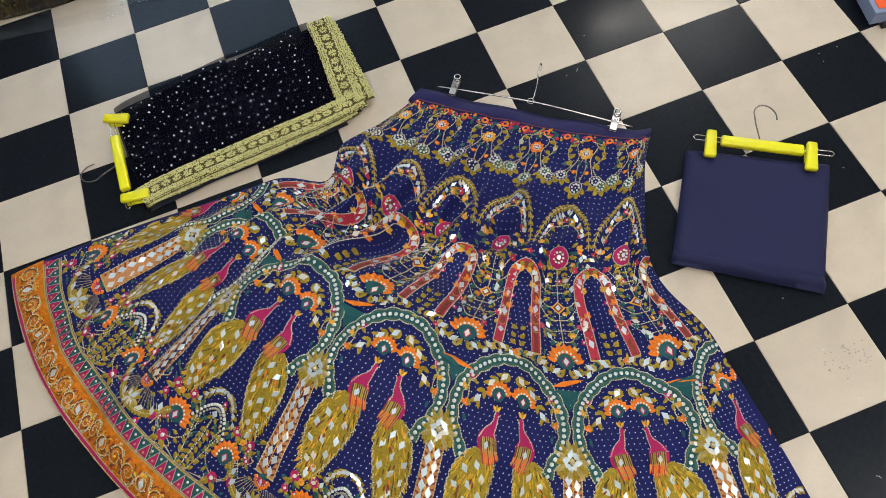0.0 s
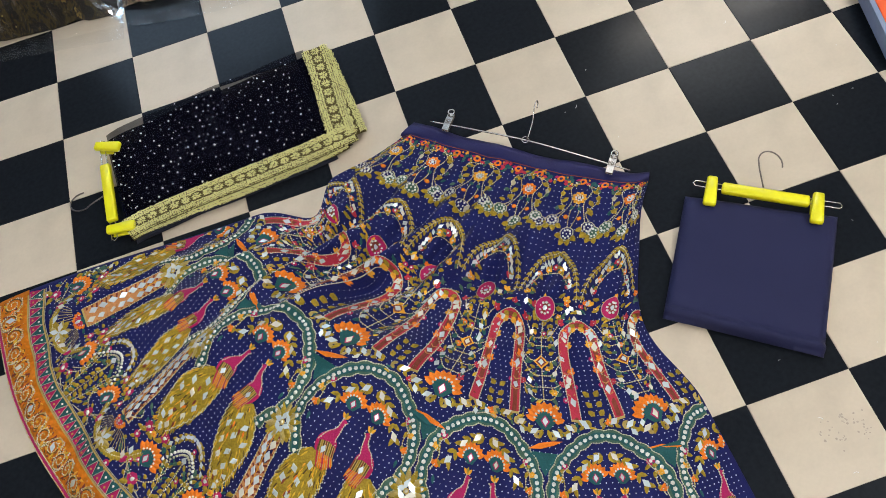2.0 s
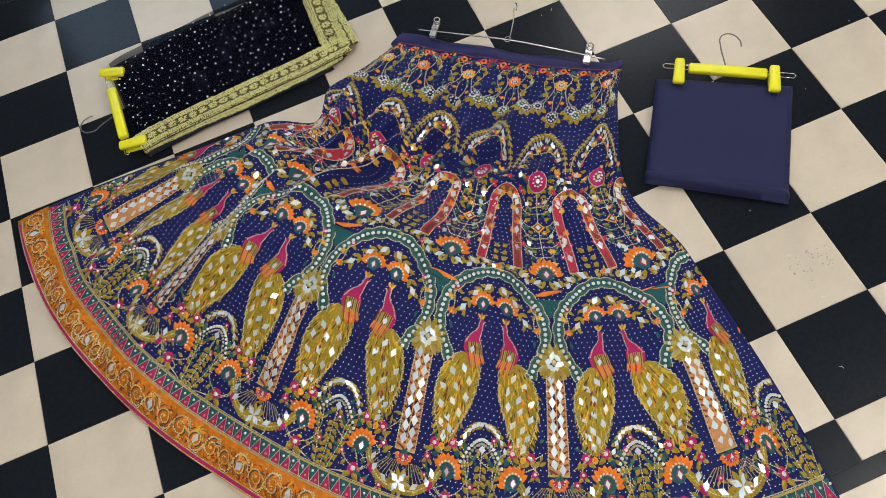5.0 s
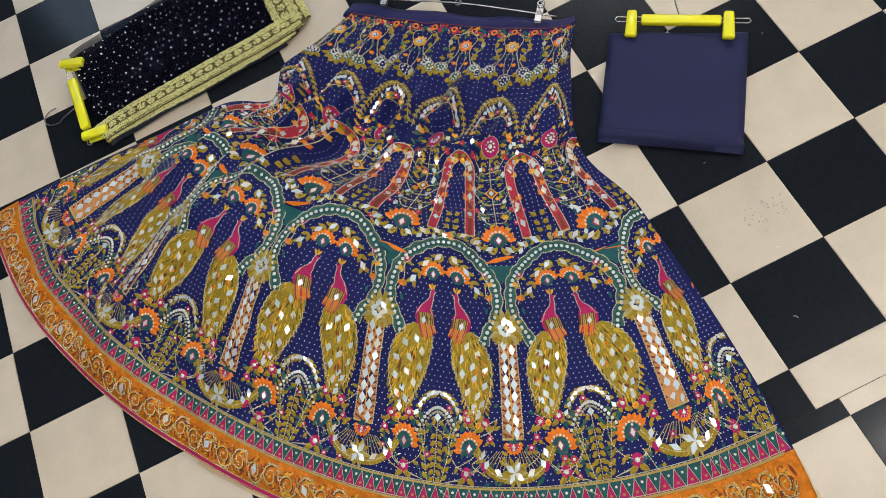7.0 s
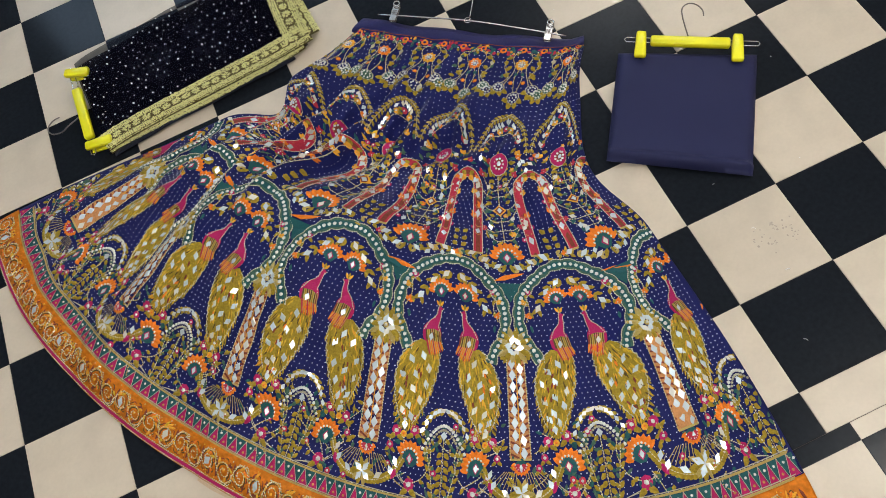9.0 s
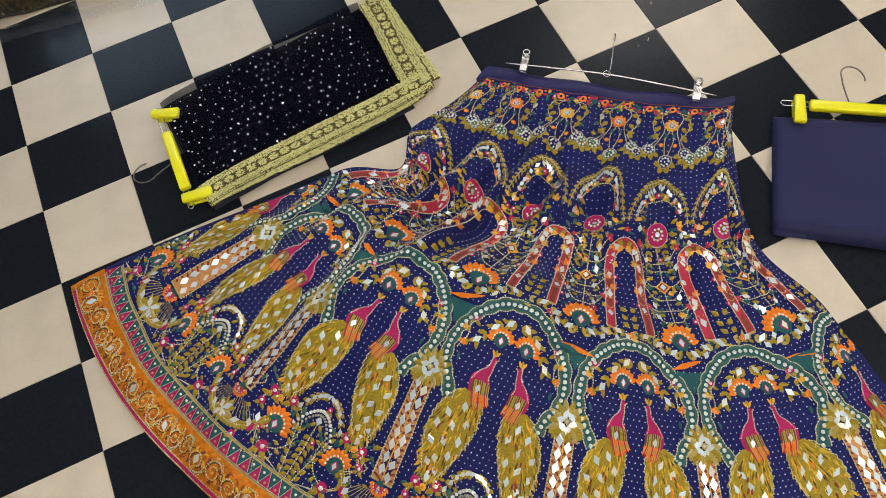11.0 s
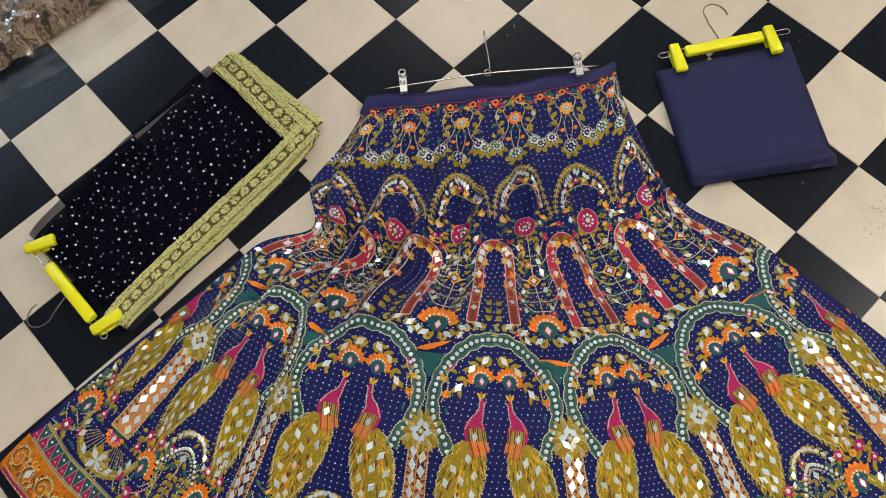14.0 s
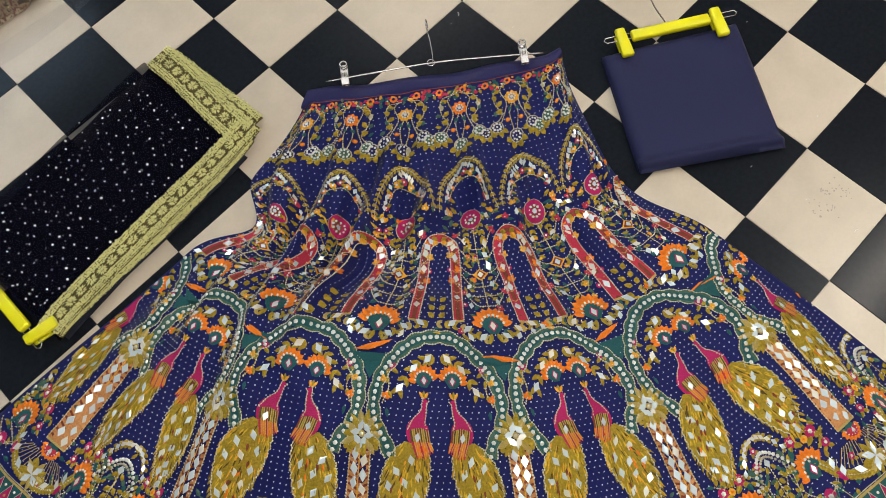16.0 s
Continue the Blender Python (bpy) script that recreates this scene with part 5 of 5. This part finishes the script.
def lace(nm, centre, width, z, label):
    """A broad lace strip along a line: dark ground painted for the gaps, beaded edges, crossed leaves and small stones.
    """
    n = len(centre)
    nor = []
    for k in range(n):
        d = (centre[min(n - 1, k + 1)] - centre[max(0, k - 1)]).normalized()
        nor.append(Vector((-d.y, d.x)))
    bm = bmesh.new()
    rows = []
    for k in range(n):
        line = []
        for q, dz in ((-0.5, -0.004), (-0.48, 0.001), (-0.25, 0.002), (0, 0.001), (0.25, 0.002), (0.48, 0.001), (0.5, -0.004)):
            p = centre[k] + nor[k] * width * q
            line.append(bm.verts.new((p.x, p.y, z + dz + 0.0015 * noise.noise(Vector((p.x * 40, p.y * 40, 0))))))
        rows.append(line)
    for k in range(n - 1):
        for q in range(6):
            bm.faces.new((rows[k][q], rows[k][q + 1], rows[k + 1][q + 1], rows[k + 1][q])).smooth = True
    bmesh.ops.recalc_face_normals(bm, faces=list(bm.faces))
    strip = part(nm, bm, LACE_GAP, veil, label)
    length = sum((centre[k + 1] - centre[k]).length for k in range(n - 1))
    dist = [0]
    for k in range(n - 1):
        dist.append(dist[-1] + (centre[k + 1] - centre[k]).length)

    def at(d, q, h=0.0):
        k = max(0, min(n - 2, int(np.searchsorted(dist, d)) - 1))
        t = (d - dist[k]) / max(1e-9, dist[k + 1] - dist[k])
        p = centre[k].lerp(centre[k + 1], t) + nor[k].lerp(nor[k + 1], t) * width * q
        return Vector((p.x, p.y, z + h))

    verts, faces = [], []
    rr = random.Random(7)

    def leaf(d0, q0, d1, q1, w, h):
        a, b = at(d0, q0, h), at(d1, q1, h)
        a, b = (p + Vector((rr.gauss(0, 0.0007), rr.gauss(0, 0.0007), 0)) for p in (a, b))
        w *= rr.uniform(0.8, 1.35)
        v = (b - a)
        sd = Vector((-v.y, v.x, 0)).normalized() * w
        i = len(verts)
        mid = (a + b) / 2
        j1, j2 = rr.gauss(0, 0.0006), rr.gauss(0, 0.0006)
        verts.extend([a + Vector((0, 0, j1)), mid + sd + Vector((0, 0, j2)), b - Vector((0, 0, j1)), mid - sd - Vector((0, 0, j2)), mid + Vector((rr.gauss(0, 0.0004), rr.gauss(0, 0.0004), w * 0.9))])
        faces.extend([(i, i + 1, i + 4), (i + 1, i + 2, i + 4), (i + 2, i + 3, i + 4), (i + 3, i, i + 4)])

    d = 0.003
    while d < length - 0.004:
        for q in (-0.45, -0.36, -0.27, 0.27, 0.36, 0.45):
            s = 0.0028 * rr.uniform(0.8, 1.2)
            leaf(d - s, q - 0.04, d + s, q + 0.04, 0.0017, 0.0040)
            leaf(d - s, q + 0.04, d + s, q - 0.04, 0.0014, 0.0046)
        d += 0.0048
    # star leaves down the middle, with dark gaps between
    d = 0.012
    while d < length - 0.010:
        for q in range(12):
            a = (q + 0.5) * math.pi / 6
            leaf(d + 0.0018 * math.cos(a), 0.03 * math.sin(a), d + 0.0118 * math.cos(a), 0.22 * math.sin(a), 0.0016, 0.005 + 0.0003 * (q % 3))
        leaf(d - 0.003, 0, d + 0.003, 0, 0.0022, 0.0065)
        for q in (-0.2, 0.2):
            leaf(d + 0.009, q, d + 0.015, q * 1.05, 0.0012, 0.0050)
        d += 0.0235
    # frayed loops at the rim
    d = 0.002
    while d < length - 0.003:
        for q in (-0.51, 0.51):
            leaf(d, q * 0.98, d + 0.0040 * rr.uniform(0.6, 1.4), q * rr.uniform(1.02, 1.12), 0.0016, 0.002)
        d += 0.0040
    me = bpy.data.meshes.new("lace_leaves")
    me.from_pydata([tuple(v) for v in verts], [], faces)
    me.materials.append(PALEGOLD)
    ob = new("lace_work", me)
    ob.parent = strip
    tagged(ob, "raised pale gold lace leaves and chain edging", kind="stuff")
    return strip


low = [lower_line(k / 60, -0.026) for k in range(61)]
low_edge = [lower_line(k / 60, -0.014 + 0.012 * math.sin(math.pi * k / 60) ** 0.8) + Vector((0.004, 0)) for k in range(58)]
side = [Vector((-0.4955 + 0.003 * k / 24 + 0.002 * math.sin(k / 4), 0.326 - 0.256 * k / 24)) for k in range(25)]
side_under = [Vector((-0.484 + 0.018 * k / 24, 0.318 - 0.238 * k / 24)) for k in range(25)]
net_layer("net_between", 0.02, 0.90, -0.018, 0.12, 0.009, NETBACK, 0.006, 3)
lace("lower_lace_fold", low_edge, 0.011, 0.0135, "beaded gold edge of the fold beneath")
lace("side_lace_fold", side_under, 0.044, 0.016, "gold lace border of the fold beneath")
lace("lower_lace", low, 0.043, 0.027, "broad gold lace border")
lace("side_lace", side, 0.052, 0.0285, "broad gold lace border")

# ---- bagged garments ----


def packet(nm, label, corner, ux, uy, w, d, h, cloth, seed):
    """Folded garments in a crinkled clear bag."""
    t = thing(nm, label, "garment bag", "bagged garments")
    O, U, V = Vector((*corner, 0)), Vector(ux).normalized(), Vector(uy).normalized()

    def skin(rise, inset, amp, freq, n, m):
        bm = bmesh.new()
        grid = []
        for i in range(n + 1):
            line = []
            for j in range(m + 1):
                f, g = i / n, j / m
                e = min(f, 1 - f, g, 1 - g)
                p = O + U * (inset + f * (w - 2 * inset)) + V * (inset + g * (d - 2 * inset))
                q = Vector((f * w * freq, g * d * freq, seed))
                z = 0.003 + rise * ease(0, 0.16, e) + amp * ease(0, 0.10, e) * (abs(noise.noise(q)) * 1.6 + 0.7 * abs(noise.noise(q * 2.7)) + 0.3 * abs(noise.noise(q * 5.1)))
                p = p + (U * noise.noise(q * 1.3 + Vector((5, 0, 0))) + V * noise.noise(q * 1.3 + Vector((0, 9, 0)))) * amp * 0.25
                line.append(bm.verts.new((p.x, p.y, max(z, 0.002))))
            grid.append(line)
        for i in range(n):
            for j in range(m):
                bm.faces.new((grid[i][j], grid[i][j + 1], grid[i + 1][j + 1], grid[i + 1][j])).smooth = True
        return bm

    for k, (m, lab) in enumerate(cloth):
        bm = bmesh.new()
        f0, f1 = k / len(cloth), (k + 1) / len(cloth)
        N, M = 14, 60
        grid = []
        for i in range(N + 1):
            line = []
            for j in range(M + 1):
                f, g = j / M, f0 + (f1 - f0) * i / N
                e = min(f, 1 - f, g, 1 - g)
                ie = min(i / N, 1 - i / N)
                p = O + U * (0.012 + f * (w - 0.024)) + V * (0.040 + g * (d - 0.06))
                z = 0.004 + h * 0.72 * ease(0, 0.12, e) + 0.016 * ease(0, 0.35, ie) + 0.020 * noise.noise(Vector((f * w * 13, g * d * 20, seed + k))) + 0.006 * noise.noise(Vector((f * w * 40, g * d * 60, seed + k)))
                line.append(bm.verts.new((p.x, p.y, max(0.003, z))))
            grid.append(line)
        for i in range(N):
            for j in range(M):
                bm.faces.new((grid[i][j], grid[i][j + 1], grid[i + 1][j + 1], grid[i + 1][j])).smooth = True
        part("folded_garment", bm, m, t, lab)
        # beads and stones sewn on the garment
        bm = bmesh.new()
        rr = random.Random(seed * 10 + k)
        for q in range(70):
            f, g = rr.random(), f0 + (f1 - f0) * rr.random()
            e = min(f, 1 - f, g, 1 - g)
            p = O + U * (0.012 + f * (w - 0.024)) + V * (0.040 + g * (d - 0.06))
            z = 0.012 + h * 0.72 * ease(0, 0.12, e) + 0.014
            r = rr.uniform(0.0016, 0.0034)
            tilt = Matrix.Rotation(rr.uniform(-0.6, 0.6), 3, "X") @ Matrix.Rotation(rr.uniform(-0.6, 0.6), 3, "Y") @ Matrix.Rotation(rr.uniform(0, 3), 3, "Z")
            bm.faces.new([bm.verts.new(Vector((p.x, p.y, z)) + tilt @ Vector(c)) for c in ((r, 0, 0), (0, r * 0.8, 0), (-r, 0, 0), (0, -r * 0.8, 0))])
        tagged(part("stitched_stonework", bm, (GOLD, SEQUIN, GOLD)[k % 3], t), kind="stuff")
    part("plastic_bag", skin(h, 0.0, 0.030, 15, 110, 80), FILM, t, "crinkled clear plastic")
    # sealed flap lying flat in front
    bm = bmesh.new()
    prev = None
    for i in range(41):
        f = i / 40
        a = O + U * (f * w)
        b = a - V * (0.035 + 0.012 * math.sin(f * 5 + seed))
        row = (bm.verts.new((a.x, a.y, 0.004 + 0.001 * abs(noise.noise(Vector((f * 20, 0, seed)))))), bm.verts.new((b.x, b.y, 0.0025 + 0.001 * abs(noise.noise(Vector((f * 13, 4, seed)))))))
        if prev:
            bm.faces.new((prev[0], prev[1], row[1], row[0]))
        prev = row
    part("bag_flap", bm, FLAP, t, "flat sealed flap of the bag")
    return t


packet("bagged_garments", "red, orange and gold embroidered garments folded in a clear plastic bag", (-1.66, 0.700), (1, -0.12, 0), (0.12, 1, 0), 0.76, 0.5, 0.10,
       ((BROCADE_DARK, "black and gold folded cloth"), (BROCADE_RED, "crimson and orange folded cloth"), (BROCADE_DARK, "black and gold folded cloth"), (NETBACK, "dark folded cloth"), (BROCADE_RED, "crimson and orange folded cloth"), (BROCADE_DARK, "black and gold folded cloth")), 2.0)
packet("bagged_garments", "beige sequinned garment folded in a clear plastic bag", (-0.915, 0.624), (1, -0.09, 0), (0.09, 1, 0), 0.44, 0.42, 0.06,
       ((BROCADE_BEIGE, "beige sequinned folded cloth"), (BROCADE_DARK, "dark folded cloth"), (BROCADE_BEIGE, "beige sequinned folded cloth")), 5.0)

# ---- flat carton ----
carton = thing("flat_carton", "flat orange cardboard carton with black stripe and blue-grey sides", "box")
CA = Matrix.Translation((0.556, -0.168, 0)) @ Matrix.Rotation(math.atan2(0.119, 0.025) - math.pi / 2, 4, "Z")
body = part("carton_body", box_mesh(0, 0.36, 0, 0.26, 0.012, 0.044), BOXBLUE, carton, "blue-grey card sides")
body.matrix_basis = CA
bm = box_mesh(0.010, 0.352, 0.010, 0.252, 0.044, 0.0455)
part("lid_panel", bm, BOXORANGE, carton, "orange printed top").matrix_basis = CA
for x0, x1, y0, y1, m in ((0.010, 0.352, 0.048, 0.062, BLACKINK), (0.010, 0.352, 0.0455, 0.048, PALEINK), (0.010, 0.352, 0.062, 0.0645, PALEINK), (0.03, 0.12, 0.075, 0.080, PALEINK)):
    part("printed_bar", box_mesh(x0, x1, y0, y1, 0.0455, 0.0459), m, carton).matrix_basis = CA
foot = tagged(part("rubber_block", rounded_box(0.09, 0.03, 0.013, 0.003), BLACKINK), "small black rubber block under the carton", "block")
foot.matrix_basis = CA @ Matrix.Translation((0.07, 0.006, 0.0065))

# ---- scuffs and lint on the floor ----
rr = random.Random(12)
for k, (x, y, r) in enumerate(((0.098, -0.752, 0.010), (0.112, -0.775, 0.007), (0.128, -0.742, 0.006), (0.150, -0.748, 0.008), (0.152, -0.772, 0.006))):
    bm = bmesh.new()
    for q in range(9):
        a, b = x + rr.gauss(0, r * 0.8), y + rr.gauss(0, r * 0.8)
        w = rr.uniform(0.0009, 0.0024)
        bm.faces.new([bm.verts.new((a + w * rr.uniform(0.6, 1.2) * math.cos(t), b + w * rr.uniform(0.6, 1.2) * math.sin(t), 0.0006 + q * 0.00004)) for t in [n * math.pi / 4 for n in range(8)]])
    tagged(part("scuff_mark", bm, SMUDGE), "grey scuff mark on a cream floor square", "stain", "floor scuffs")
for k in range(26):
    x, y = rr.uniform(-0.1, 0.6), rr.uniform(-1.0, 0.3)
    a = rr.uniform(0, 3.1)
    l = rr.choice((0.001, 0.0012, 0.0015, 0.004))
    bm = tube([(x, y, 0.001), (x + l * math.cos(a), y + l * math.sin(a), 0.0014), (x + l * 2 * math.cos(a + 0.4), y + l * 2 * math.sin(a + 0.4), 0.001)], 0.0005, 5)
    tagged(part("lint_thread", bm, LINT), "tiny white thread scrap on the floor", "lint", "floor lint")

# ---- floor pieces ----
TX, TY = 0.18, 0.1683
SEAM = -1.082
floor = tagged(part("floor", box_mesh(X0 - 0.12, X1 + 0.12, Y0 - 0.12, Y1 + 0.12, -0.06, -0.0016), TILE_BED), "black and cream checkered vinyl floor with a lapped seam", "floor", kind="structure")


def slab(x0, x1, y0, y1, z):
    """One square of the floor: a thin slab with a small chamfer."""
    c, g = 0.0006, 0.00035
    bm = bmesh.new()
    lo = [bm.verts.new(p) for p in ((x0 + g, y0 + g, -0.0016), (x1 - g, y0 + g, -0.0016), (x1 - g, y1 - g, -0.0016), (x0 + g, y1 - g, -0.0016))]
    hi = [bm.verts.new(p) for p in ((x0 + g + c, y0 + g + c, z), (x1 - g - c, y0 + g + c, z), (x1 - g - c, y1 - g - c, z), (x0 + g + c, y1 - g - c, z))]
    bm.faces.new(hi)
    for k in range(4):
        bm.faces.new((lo[k], lo[(k + 1) % 4], hi[(k + 1) % 4], hi[k]))
    return bm


full = {}
for key, m in ((0, TILE_LIGHT), (1, TILE_DARK)):
    ob = part("floor_tile", slab(0, TX, -TY, 0, 0), m, floor)
    full[key] = ob.data
    bpy.data.objects.remove(ob)
far = {0: [], 1: []}
for i in range(-18, 14):
    for j in range(-18, 7):
        x, y, key = i * TX, -j * TY, (i + j) % 2
        if y <= SEAM + 1e-6:
            continue
        if y - TY < SEAM:
            part("floor_tile", slab(x, x + TX, SEAM, y, 0), (TILE_LIGHT, TILE_DARK)[key], floor) if -9 <= i <= 4 else far[key].append((x, x + TX, SEAM, y))
        elif -9 <= i <= 4 and -7 <= j:
            ob = new("floor_tile", full[key])
            ob.location, ob.parent = (x, y, 0), floor
        else:
            far[key].append((x, x + TX, y - TY, y))
# the second sheet, out of step with the first
for i in range(-18, 14):
    for j in range(-1, 11):
        x0, y1 = 0.041 + i * TX, -1.112 - j * TY
        y0, y1 = y1 - TY, min(y1, SEAM)
        key = (i + j + 1) % 2
        if -6 <= i <= 4 and j <= 2 and y1 > y0:
            part("floor_tile", slab(x0, x0 + TX, y0, y1, -0.0008), (TILE_LIGHT, TILE_DARK)[key], floor)
        elif y1 > y0:
            far[key].append((x0, x0 + TX, y0, y1))
for key in (0, 1):
    bm = bmesh.new()
    for x0, x1, y0, y1 in far[key]:
        g = 0.0006
        bm.faces.new([bm.verts.new(p) for p in ((x0 + g, y0 + g, -0.0004), (x1 - g, y0 + g, -0.0004), (x1 - g, y1 - g, -0.0004), (x0 + g, y1 - g, -0.0004))])
    tagged(part("floor_tiles_beyond", bm, (TILE_LIGHT, TILE_DARK)[key], floor), kind="stuff")
